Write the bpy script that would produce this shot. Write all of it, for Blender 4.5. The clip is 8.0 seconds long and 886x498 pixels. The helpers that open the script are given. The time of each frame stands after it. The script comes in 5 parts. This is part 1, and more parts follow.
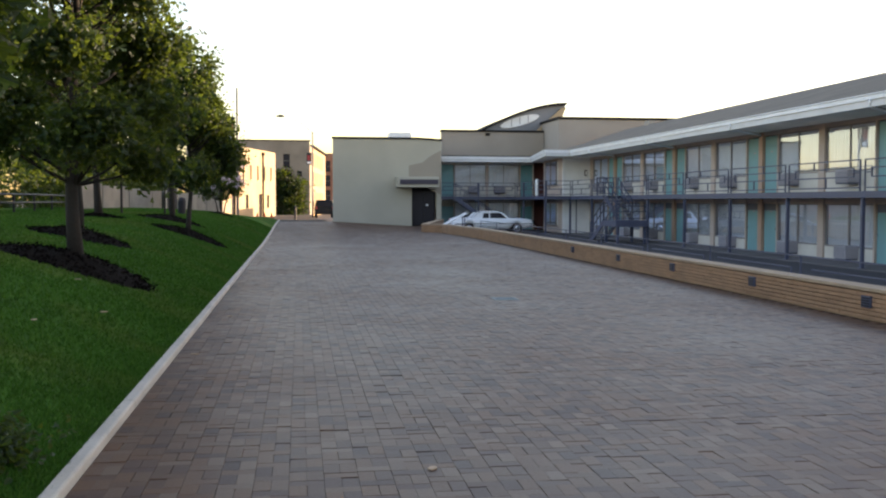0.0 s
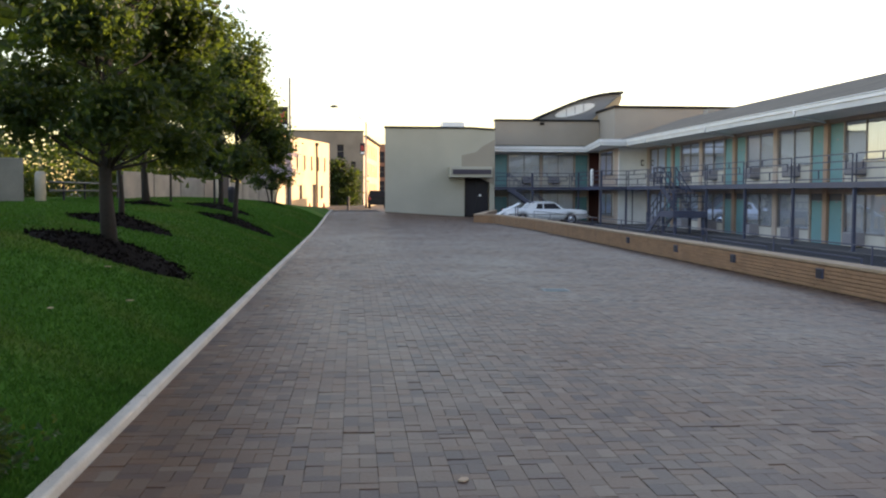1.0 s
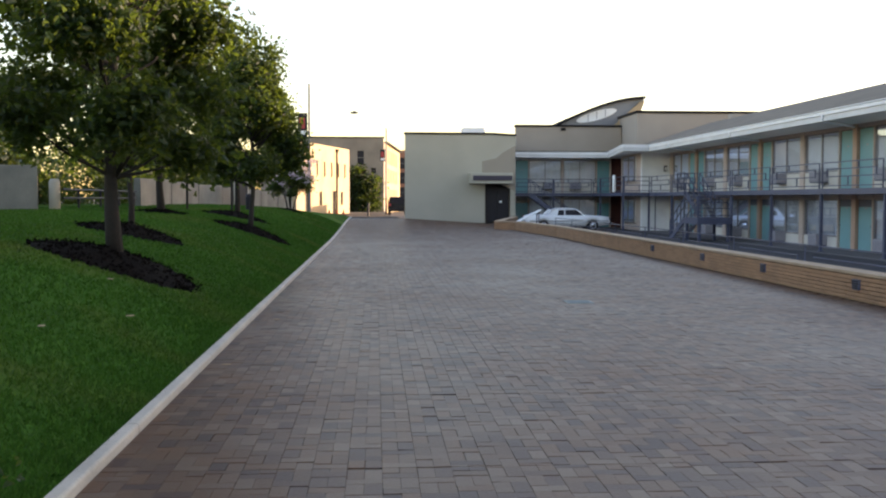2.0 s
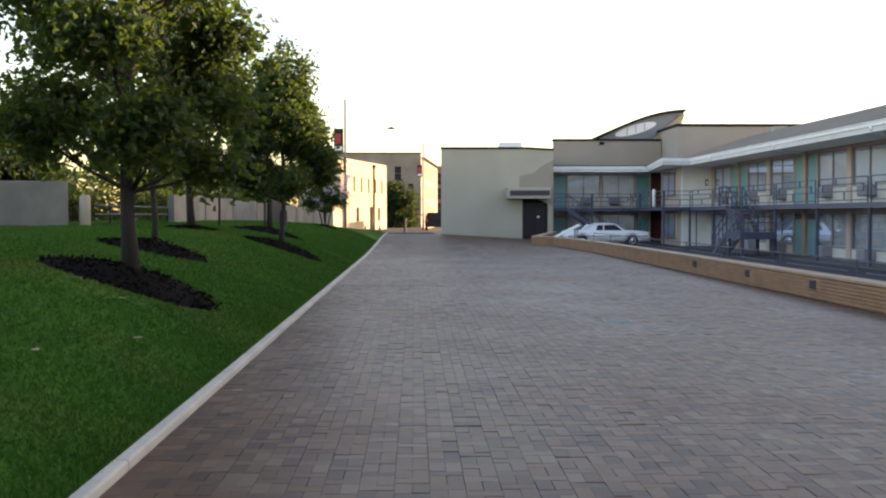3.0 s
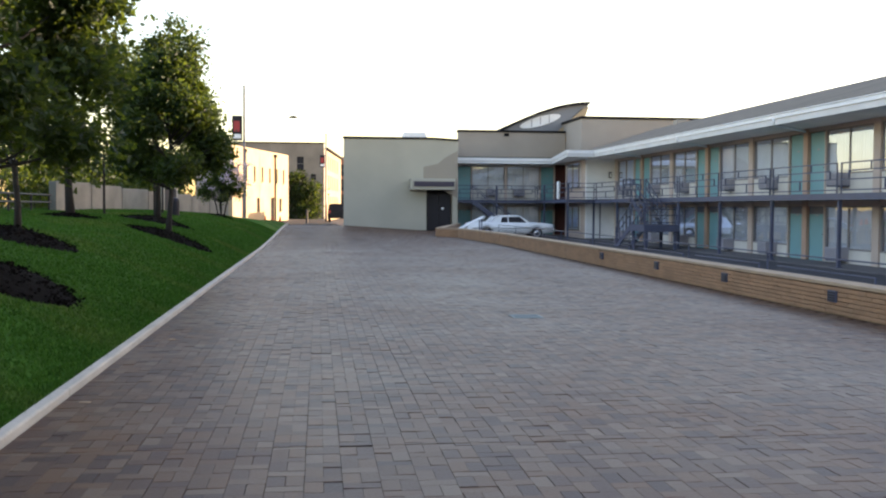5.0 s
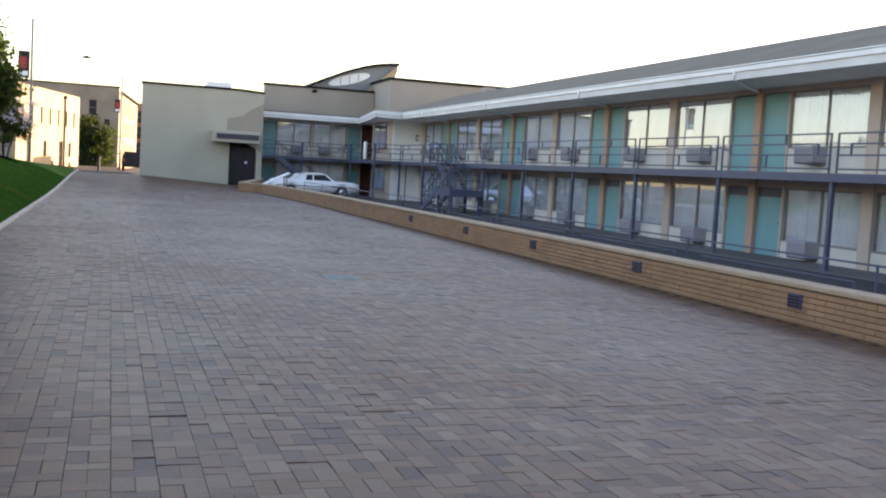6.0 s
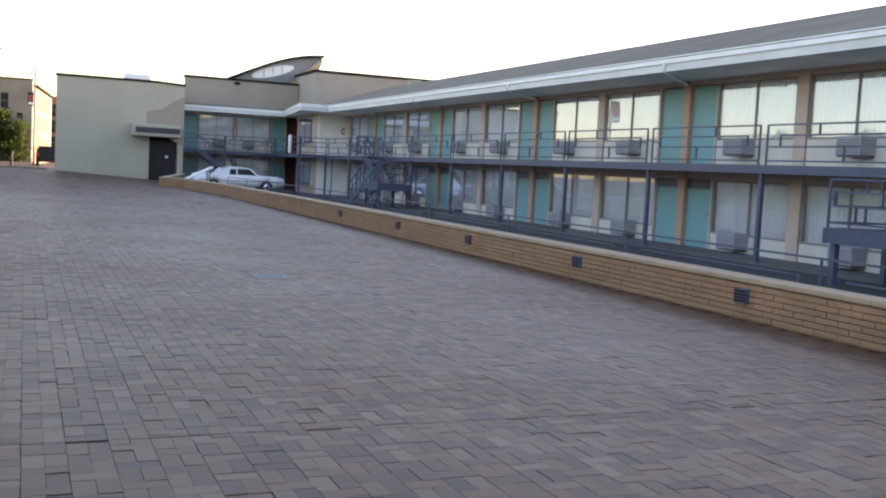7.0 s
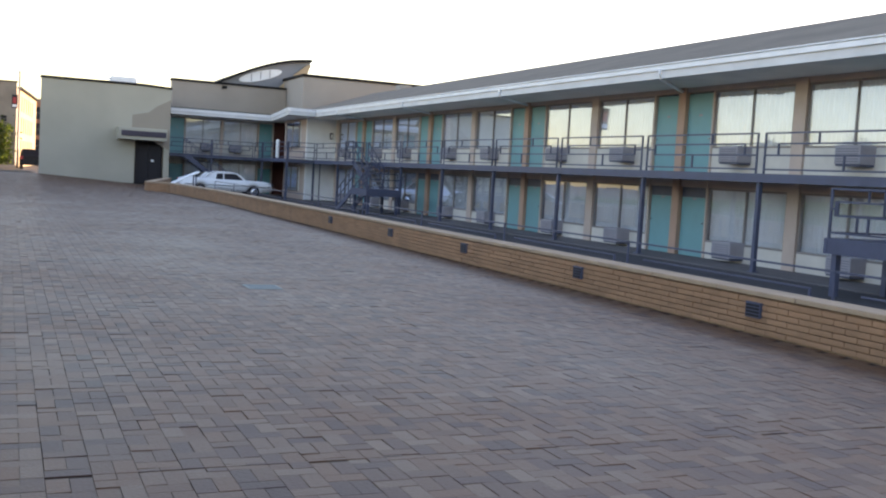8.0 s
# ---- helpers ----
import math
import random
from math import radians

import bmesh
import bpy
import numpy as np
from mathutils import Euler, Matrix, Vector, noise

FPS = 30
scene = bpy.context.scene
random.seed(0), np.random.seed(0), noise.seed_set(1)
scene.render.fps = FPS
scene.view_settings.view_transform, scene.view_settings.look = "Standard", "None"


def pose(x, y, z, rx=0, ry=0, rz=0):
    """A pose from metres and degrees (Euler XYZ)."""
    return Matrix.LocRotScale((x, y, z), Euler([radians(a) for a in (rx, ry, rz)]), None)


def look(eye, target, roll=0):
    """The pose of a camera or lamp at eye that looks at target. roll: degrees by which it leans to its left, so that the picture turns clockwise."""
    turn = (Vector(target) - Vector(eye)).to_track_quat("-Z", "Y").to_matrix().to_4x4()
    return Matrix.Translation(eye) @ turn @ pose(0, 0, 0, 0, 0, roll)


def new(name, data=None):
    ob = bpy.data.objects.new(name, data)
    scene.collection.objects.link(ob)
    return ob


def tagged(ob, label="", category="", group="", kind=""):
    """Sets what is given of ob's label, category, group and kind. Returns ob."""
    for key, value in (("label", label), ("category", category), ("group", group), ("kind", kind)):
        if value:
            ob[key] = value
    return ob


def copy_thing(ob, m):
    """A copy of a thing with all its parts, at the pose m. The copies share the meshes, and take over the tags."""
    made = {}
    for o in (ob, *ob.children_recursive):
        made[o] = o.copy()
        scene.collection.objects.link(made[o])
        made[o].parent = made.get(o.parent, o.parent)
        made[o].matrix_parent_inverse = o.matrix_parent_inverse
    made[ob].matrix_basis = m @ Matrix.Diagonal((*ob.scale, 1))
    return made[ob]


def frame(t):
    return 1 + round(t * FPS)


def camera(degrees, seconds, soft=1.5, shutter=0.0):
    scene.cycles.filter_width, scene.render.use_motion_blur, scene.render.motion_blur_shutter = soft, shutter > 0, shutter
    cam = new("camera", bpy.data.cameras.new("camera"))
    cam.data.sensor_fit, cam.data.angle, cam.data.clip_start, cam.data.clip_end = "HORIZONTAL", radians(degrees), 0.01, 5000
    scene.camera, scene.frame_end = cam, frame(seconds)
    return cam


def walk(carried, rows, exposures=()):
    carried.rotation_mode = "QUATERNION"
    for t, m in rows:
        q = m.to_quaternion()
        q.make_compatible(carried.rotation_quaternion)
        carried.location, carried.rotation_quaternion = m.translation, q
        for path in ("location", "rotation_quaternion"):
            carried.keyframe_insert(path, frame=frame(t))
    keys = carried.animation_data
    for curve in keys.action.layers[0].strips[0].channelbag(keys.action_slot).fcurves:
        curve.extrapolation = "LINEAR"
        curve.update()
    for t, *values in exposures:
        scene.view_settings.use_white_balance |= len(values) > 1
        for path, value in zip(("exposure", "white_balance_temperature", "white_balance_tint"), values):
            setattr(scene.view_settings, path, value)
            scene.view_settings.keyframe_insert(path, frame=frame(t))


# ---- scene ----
cam = camera(47.6, 8.0, soft=2.1)
PATH = [
    (0, (1.315, -1.018, 1.609), (1.598, 0.959, 1.514), 0.1),
    (0.5, (1.444, -0.727, 1.541), (1.673, 1.259, 1.513), 1.4),
    (1, (1.527, -0.324, 1.526), (1.702, 1.665, 1.414), 0.2),
    (1.2, (1.556, -0.240, 1.525), (1.709, 1.752, 1.440), 0.5),
    (2.3, (1.651, 0.482, 1.564), (1.774, 2.476, 1.460), -0.2),
    (2.5, (1.688, 0.612, 1.536), (1.8, 2.608, 1.464), -0.4),
    (3, (1.766, 0.946, 1.533), (1.823, 2.944, 1.464), -0.1),
    (3.5, (1.815, 1.229, 1.543), (1.906, 3.223, 1.419), -0.0),
    (4, (1.867, 1.574, 1.486), (2.101, 3.558, 1.398), 0.8),
    (4.2, (1.904, 1.667, 1.503), (2.160, 3.649, 1.408), 1.2),
    (5.3, (1.923, 2.275, 1.442), (2.181, 4.257, 1.360), -0.3),
    (5.5, (1.899, 2.369, 1.443), (2.227, 4.337, 1.311), 0.1),
    (6, (1.803, 2.525, 1.426), (2.437, 4.416, 1.275), 3.3),
    (6.5, (1.809, 2.774, 1.409), (2.520, 4.636, 1.239), 3.5),
    (7, (1.838, 3.044, 1.421), (2.611, 4.882, 1.265), 3.0),
    (7.5, (1.862, 3.255, 1.392), (2.658, 5.086, 1.280), 2.2),
    (8, (1.865, 3.520, 1.427), (2.664, 5.348, 1.284), 3.4),
]
walk(cam, [(t, look(eye, target, roll)) for t, eye, target, roll in PATH],
     [(0, 2.02, 6950, 26), (3.5, 2.17, 6950, 26), (5.0, 2.27, 6800, 26), (6.5, 2.31, 6700, 28), (8, 2.24, 6650, 28)])

# ---- light ----
SUN_AZ, SUN_EL = radians(78), radians(6.9)      # azimuth from +y towards +x
world = bpy.data.worlds.new("sky")
scene.world = world
world.use_nodes = True
wn = world.node_tree.nodes
sky = wn.new("ShaderNodeTexSky")
sky.sky_type, sky.sun_disc = "NISHITA", False
sky.sun_elevation, sky.sun_rotation = SUN_EL, SUN_AZ
sky.air_density, sky.dust_density, sky.ozone_density = 1.0, 0.9, 1.0
wn["Background"].inputs["Strength"].default_value = 0.15
world.node_tree.links.new(sky.outputs[0], wn["Background"].inputs["Color"])
sun = new("sun", bpy.data.lights.new("sun", "SUN"))
sun.data.energy, sun.data.angle, sun.data.color = 3.0, radians(0.6), (1.0, 0.82, 0.55)
sd = Vector((math.sin(SUN_AZ) * math.cos(SUN_EL), math.cos(SUN_AZ) * math.cos(SUN_EL), math.sin(SUN_EL)))
sun.matrix_world = look(sd * 200, (0, 0, 0))


# ---- materials ----
def mat(name, base, rough=0.7, metal=0.0, grain=0.12, scale=30.0, stain=0.15, stain_scale=0.7, bump=0.2, rand=0.0, island=0.0, spec=0.5, alt=None, alt_scale=0.5):
    """A painted, stone or metal surface: grain and stains at two scales, fine relief, optional change from piece to piece."""
    m = bpy.data.materials.new(name)
    m.use_nodes = True
    nt = m.node_tree
    p = nt.nodes["Principled BSDF"]
    p.inputs["Roughness"].default_value, p.inputs["Metallic"].default_value = rough, metal
    p.inputs["Specular IOR Level"].default_value = spec
    geo = nt.nodes.new("ShaderNodeNewGeometry")
    n1, n2 = nt.nodes.new("ShaderNodeTexNoise"), nt.nodes.new("ShaderNodeTexNoise")
    n1.inputs["Scale"].default_value, n1.inputs["Detail"].default_value = scale, 4
    n2.inputs["Scale"].default_value, n2.inputs["Detail"].default_value = stain_scale, 5
    for n in (n1, n2):
        nt.links.new(geo.outputs["Position"], n.inputs["Vector"])

    def math_node(op, a, b):
        k = nt.nodes.new("ShaderNodeMath")
        k.operation = op
        for i, v in enumerate((a, b)):
            if isinstance(v, (int, float)):
                k.inputs[i].default_value = v
            else:
                nt.links.new(v, k.inputs[i])
        return k.outputs[0]

    g = math_node("MULTIPLY", math_node("SUBTRACT", n1.outputs[0], 0.5), 2 * grain)
    s = math_node("MULTIPLY", math_node("SUBTRACT", n2.outputs[0], 0.5), 3 * stain)
    v = math_node("ADD", math_node("ADD", g, s), 1.0)
    if rand:
        oi = nt.nodes.new("ShaderNodeObjectInfo")
        v = math_node("ADD", v, math_node("MULTIPLY", math_node("SUBTRACT", oi.outputs["Random"], 0.5), 2 * rand))
    if island:
        v = math_node("ADD", v, math_node("MULTIPLY", math_node("SUBTRACT", geo.outputs["Random Per Island"], 0.5), 2 * island))
    hsv = nt.nodes.new("ShaderNodeHueSaturation")
    hsv.inputs["Color"].default_value = (*base, 1)
    nt.links.new(v, hsv.inputs["Value"])
    if alt:                                  # worn or dry patches of a second colour
        n3, ramp, mx = nt.nodes.new("ShaderNodeTexNoise"), nt.nodes.new("ShaderNodeValToRGB"), nt.nodes.new("ShaderNodeMixRGB")
        n3.inputs["Scale"].default_value, n3.inputs["Detail"].default_value = alt_scale, 6
        nt.links.new(geo.outputs["Position"], n3.inputs["Vector"])
        ramp.color_ramp.elements[0].position, ramp.color_ramp.elements[1].position = 0.5, 0.72
        nt.links.new(n3.outputs[0], ramp.inputs[0])
        nt.links.new(ramp.outputs[0], mx.inputs[0])
        mx.inputs[1].default_value, mx.inputs[2].default_value = (*base, 1), (*alt, 1)
        nt.links.new(mx.outputs[0], hsv.inputs["Color"])
    nt.links.new(hsv.outputs[0], p.inputs["Base Color"])
    r = math_node("ADD", math_node("MULTIPLY", math_node("SUBTRACT", n2.outputs[0], 0.5), 0.3), rough)
    nt.links.new(r, p.inputs["Roughness"])
    if bump:
        b = nt.nodes.new("ShaderNodeBump")
        b.inputs["Strength"].default_value, b.inputs["Distance"].default_value = bump, 0.01
        nt.links.new(n1.outputs[0], b.inputs["Height"])
        nt.links.new(b.outputs[0], p.inputs["Normal"])
    return m


def paver_mat(name, source):
    """Concrete pavers: greys, browns and purples that change from piece to piece."""
    m = mat(name, (0.2, 0.19, 0.19), 0.46, grain=0.16, scale=55, stain=0.2, stain_scale=0.35, bump=0.3, spec=0.3)
    nt = m.node_tree
    hsv = next(n for n in nt.nodes if n.type == "HUE_SAT")
    ramp = nt.nodes.new("ShaderNodeValToRGB")
    cols = [(0.0, (0.052, 0.027, 0.022)), (0.14, (0.080, 0.041, 0.029)), (0.4, (0.099, 0.052, 0.031)), (0.62, (0.124, 0.060, 0.030)), (0.86, (0.124, 0.073, 0.047)), (1.0, (0.155, 0.102, 0.067))]
    while len(ramp.color_ramp.elements) < len(cols):
        ramp.color_ramp.elements.new(0.5)
    for e, (at, c) in zip(ramp.color_ramp.elements, cols):
        e.position, e.color = at, (*c, 1)
    if source == "object":
        out = nt.nodes.new("ShaderNodeObjectInfo").outputs["Random"]
    else:
        out = next(n for n in nt.nodes if n.type == "NEW_GEOMETRY").outputs["Random Per Island"]
    nt.links.new(out, ramp.inputs[0])
    nt.links.new(ramp.outputs[0], hsv.inputs["Color"])
    return m


def glass_mat(name, ior=1.7, tint=(0.75, 0.85, 0.86), strength=1.0):
    m = bpy.data.materials.new(name)
    m.use_nodes = True
    nt = m.node_tree
    nt.nodes.remove(nt.nodes["Principled BSDF"])
    out = nt.nodes["Material Output"]
    tr, gl, mix, fr = (nt.nodes.new(k) for k in ("ShaderNodeBsdfTransparent", "ShaderNodeBsdfGlossy", "ShaderNodeMixShader", "ShaderNodeFresnel"))
    tr.inputs[0].default_value = (*tint, 1)
    gl.inputs["Color"].default_value = (0.66, 0.77, 1.0, 1)
    gl.inputs["Roughness"].default_value = 0.015
    fr.inputs["IOR"].default_value = ior
    noise_tex, b = nt.nodes.new("ShaderNodeTexNoise"), nt.nodes.new("ShaderNodeBump")
    noise_tex.inputs["Scale"].default_value = 1.2
    b.inputs["Strength"].default_value, b.inputs["Distance"].default_value = 0.05, 0.02
    geo = nt.nodes.new("ShaderNodeNewGeometry")
    nt.links.new(geo.outputs["Position"], noise_tex.inputs["Vector"])
    nt.links.new(noise_tex.outputs[0], b.inputs["Height"])
    nt.links.new(b.outputs[0], gl.inputs["Normal"])
    gain = nt.nodes.new("ShaderNodeMath")
    gain.operation, gain.use_clamp = "MULTIPLY", True
    gain.inputs[1].default_value = strength
    nt.links.new(fr.outputs[0], gain.inputs[0])
    for a, c in ((gain.outputs[0], 0), (tr.outputs[0], 1), (gl.outputs[0], 2)):
        nt.links.new(a, mix.inputs[c])
    nt.links.new(mix.outputs[0], out.inputs[0])
    return m


def leaf_mat(name, base, back, vary=0.45, spec=0.3, share=0.28, alt=None):
    m = mat(name, base, 0.5, spec=spec, alt=alt, grain=0.15, scale=14, stain=0.2, stain_scale=1.2, bump=0.0, island=vary)
    nt = m.node_tree
    p, out = nt.nodes["Principled BSDF"], nt.nodes["Material Output"]
    tl, mix = nt.nodes.new("ShaderNodeBsdfTranslucent"), nt.nodes.new("ShaderNodeMixShader")
    tl.inputs[0].default_value = (*back, 1)
    mix.inputs[0].default_value = share
    nt.links.new(p.outputs[0], mix.inputs[1])
    nt.links.new(tl.outputs[0], mix.inputs[2])
    nt.links.new(mix.outputs[0], out.inputs[0])
    return m


PAVER, PAVER_FIELD = paver_mat("paver", "object"), paver_mat("paver_field", "island")
JOINT = mat("joint_sand", (0.045, 0.033, 0.027), 0.95, grain=0.3, scale=60)
CONCRETE = mat("concrete", (0.47, 0.43, 0.36), 0.85, grain=0.15, scale=40, stain=0.25, stain_scale=1.4, bump=0.3)
OLD_CONCRETE = mat("weathered_concrete", (0.2, 0.19, 0.165), 0.9, grain=0.15, scale=25, stain=0.4, stain_scale=1.1, bump=0.35)
ASPHALT = mat("asphalt", (0.05, 0.048, 0.055), 0.85, grain=0.4, scale=90, stain=0.3, stain_scale=0.5, bump=0.5)
LAWN = mat("lawn", (0.036, 0.1, 0.016), 1.0, alt=(0.1, 0.13, 0.03), grain=0.5, scale=24, stain=0.35, stain_scale=0.6, bump=1.0, spec=0.03)
GRASS = leaf_mat("grass", (0.045, 0.125, 0.018), (0.052, 0.14, 0.018), 0.3, 0.06, 0.3, (0.1, 0.14, 0.03))
MULCH = mat("mulch", (0.005, 0.0036, 0.003), 1.0, spec=0.08, grain=0.6, scale=45, stain=0.3, bump=1.0, island=0.5)
BARK = mat("bark", (0.021, 0.018, 0.015), 0.9, grain=0.4, scale=30, stain=0.3, stain_scale=4, bump=0.8)
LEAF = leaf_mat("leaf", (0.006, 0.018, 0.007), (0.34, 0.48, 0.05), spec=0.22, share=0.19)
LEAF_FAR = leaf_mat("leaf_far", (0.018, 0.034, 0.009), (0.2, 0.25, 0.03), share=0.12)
BLOSSOM = mat("blossom", (0.6, 0.5, 0.56), 0.7, bump=0, island=0.2)
BRICK = mat("tan_brick", (0.36, 0.2, 0.112), 0.8, grain=0.15, scale=60, stain=0.25, stain_scale=2, bump=0.3, rand=0.1)
BRICK_FIELD = mat("tan_brick_field", (0.36, 0.2, 0.112), 0.8, grain=0.15, scale=60, stain=0.25, stain_scale=2, bump=0.3, island=0.1)
MORTAR = mat("mortar", (0.36, 0.235, 0.15), 0.95, grain=0.2, scale=50)
CAP = mat("cap_stone", (0.42, 0.3, 0.2), 0.8, grain=0.12, scale=40, stain=0.2, stain_scale=2)
TEAL = mat("teal_paint", (0.15, 0.36, 0.4), 0.45, grain=0.04, scale=20, stain=0.1, stain_scale=2, bump=0.05)
SALMON = mat("salmon_paint", (0.55, 0.44, 0.38), 0.6, grain=0.06, stain=0.12, stain_scale=2, bump=0.1)
RUST = mat("orange_paint", (0.48, 0.31, 0.23), 0.6, grain=0.06, stain=0.12, stain_scale=2, bump=0.1)
CREAM_PANEL = mat("cream_panel", (0.64, 0.61, 0.56), 0.6, grain=0.05, stain=0.15, stain_scale=1.5, bump=0.1)
WHITE = mat("white_paint", (0.88, 0.89, 0.91), 0.5, grain=0.04, stain=0.1, stain_scale=1.5, bump=0.05)
SOFFIT = mat("soffit_paint", (0.8, 0.76, 0.7), 0.7, grain=0.05, stain=0.15, stain_scale=1, bump=0.05)
FASCIA = mat("fascia_paint", (0.7, 0.7, 0.71), 0.6, grain=0.05, stain=0.15, stain_scale=1, bump=0.05)
FRAME = mat("window_frame_paint", (0.27, 0.24, 0.23), 0.5, grain=0.06, stain=0.15, stain_scale=3, bump=0.05)
STEEL = mat("blue_grey_steel", (0.075, 0.085, 0.14), 0.45, grain=0.08, stain=0.2, stain_scale=3, bump=0.05)
SLAB = mat("balcony_slab", (0.3, 0.29, 0.29), 0.8, grain=0.15, stain=0.2)
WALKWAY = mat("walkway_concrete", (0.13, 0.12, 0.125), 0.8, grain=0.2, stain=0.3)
RECESS = mat("dark_red_paint", (0.11, 0.035, 0.03), 0.7)
ROOF = mat("roof_gravel", (0.23, 0.2, 0.165), 1.0, spec=0.1, grain=0.3, scale=40, stain=0.2, bump=0.5)
COPING = mat("dark_coping", (0.012, 0.011, 0.012), 0.7, spec=0.15)
# Stucco darkened to carry the shade painted above the entrance canopy.
STUCCO_SHADE = mat("shade_stucco", (0.33, 0.285, 0.23), 0.85, grain=0.06, scale=60, stain=0.12, stain_scale=0.5, bump=0.2)
LOUVRE = mat("louvre_grey", (0.17, 0.17, 0.21), 0.5)
STUCCO = mat("cream_stucco", (0.44, 0.41, 0.335), 0.85, grain=0.06, scale=60, stain=0.12, stain_scale=0.5, bump=0.2)
TAUPE = mat("taupe_stucco", (0.34, 0.295, 0.25), 0.85, grain=0.06, scale=60, stain=0.12, stain_scale=0.5, bump=0.2)
TAUPE_LIGHT = mat("light_taupe_stucco", (0.36, 0.325, 0.29), 0.85, grain=0.06, scale=60, stain=0.12, stain_scale=0.5, bump=0.2)
METAL_ROOF = mat("grey_metal", (0.22, 0.23, 0.26), 0.45, 0.4, grain=0.05, stain=0.1)
DARK = mat("dark_bronze", (0.022, 0.02, 0.026), 0.5, spec=0.25, grain=0.1, stain=0.1, bump=0.02)
PURPLE_GREY = mat("sign_band", (0.06, 0.048, 0.07), 0.6)
CURTAIN = mat("curtain_cloth", (0.9, 0.89, 0.86), 0.9, grain=0.05, stain=0.1, stain_scale=2, bump=0.1)
GLASS = glass_mat("window_glass", 1.65, (0.95, 0.97, 0.99), 3.6)
AC_GREY = mat("ac_grey", (0.32, 0.31, 0.35), 0.5, grain=0.05, stain=0.15, stain_scale=3)
CREAM_FACADE = mat("cream_facade", (0.42, 0.32, 0.2), 0.85, grain=0.08, scale=20, stain=0.25, stain_scale=0.6, bump=0.2)
OLD_WALL = mat("old_grey_brick", (0.27, 0.23, 0.185), 0.9, grain=0.15, scale=20, stain=0.35, stain_scale=0.5, bump=0.3)
RED_BRICK = mat("red_brick", (0.3, 0.14, 0.09), 0.9, grain=0.2, scale=20, stain=0.3, stain_scale=0.5, bump=0.3)
CAR_WHITE = mat("car_paint", (0.86, 0.87, 0.9), 0.22, grain=0.02, stain=0.04, bump=0)
CHROME = mat("chrome", (0.7, 0.7, 0.72), 0.15, 1.0, grain=0.03, bump=0)
RUBBER = mat("rubber", (0.02, 0.02, 0.022), 0.8)
CAR_BLACK = mat("dark_car_paint", (0.012, 0.012, 0.016), 0.25, bump=0)
ORANGE = mat("safety_orange", (0.7, 0.13, 0.03), 0.6)
BANNER_RED = mat("banner_red", (0.4, 0.05, 0.05), 0.7)
POLE = mat("pole_grey", (0.2, 0.18, 0.17), 0.5, 0.3)
IRON = mat("cast_iron", (0.2, 0.24, 0.24), 0.6)


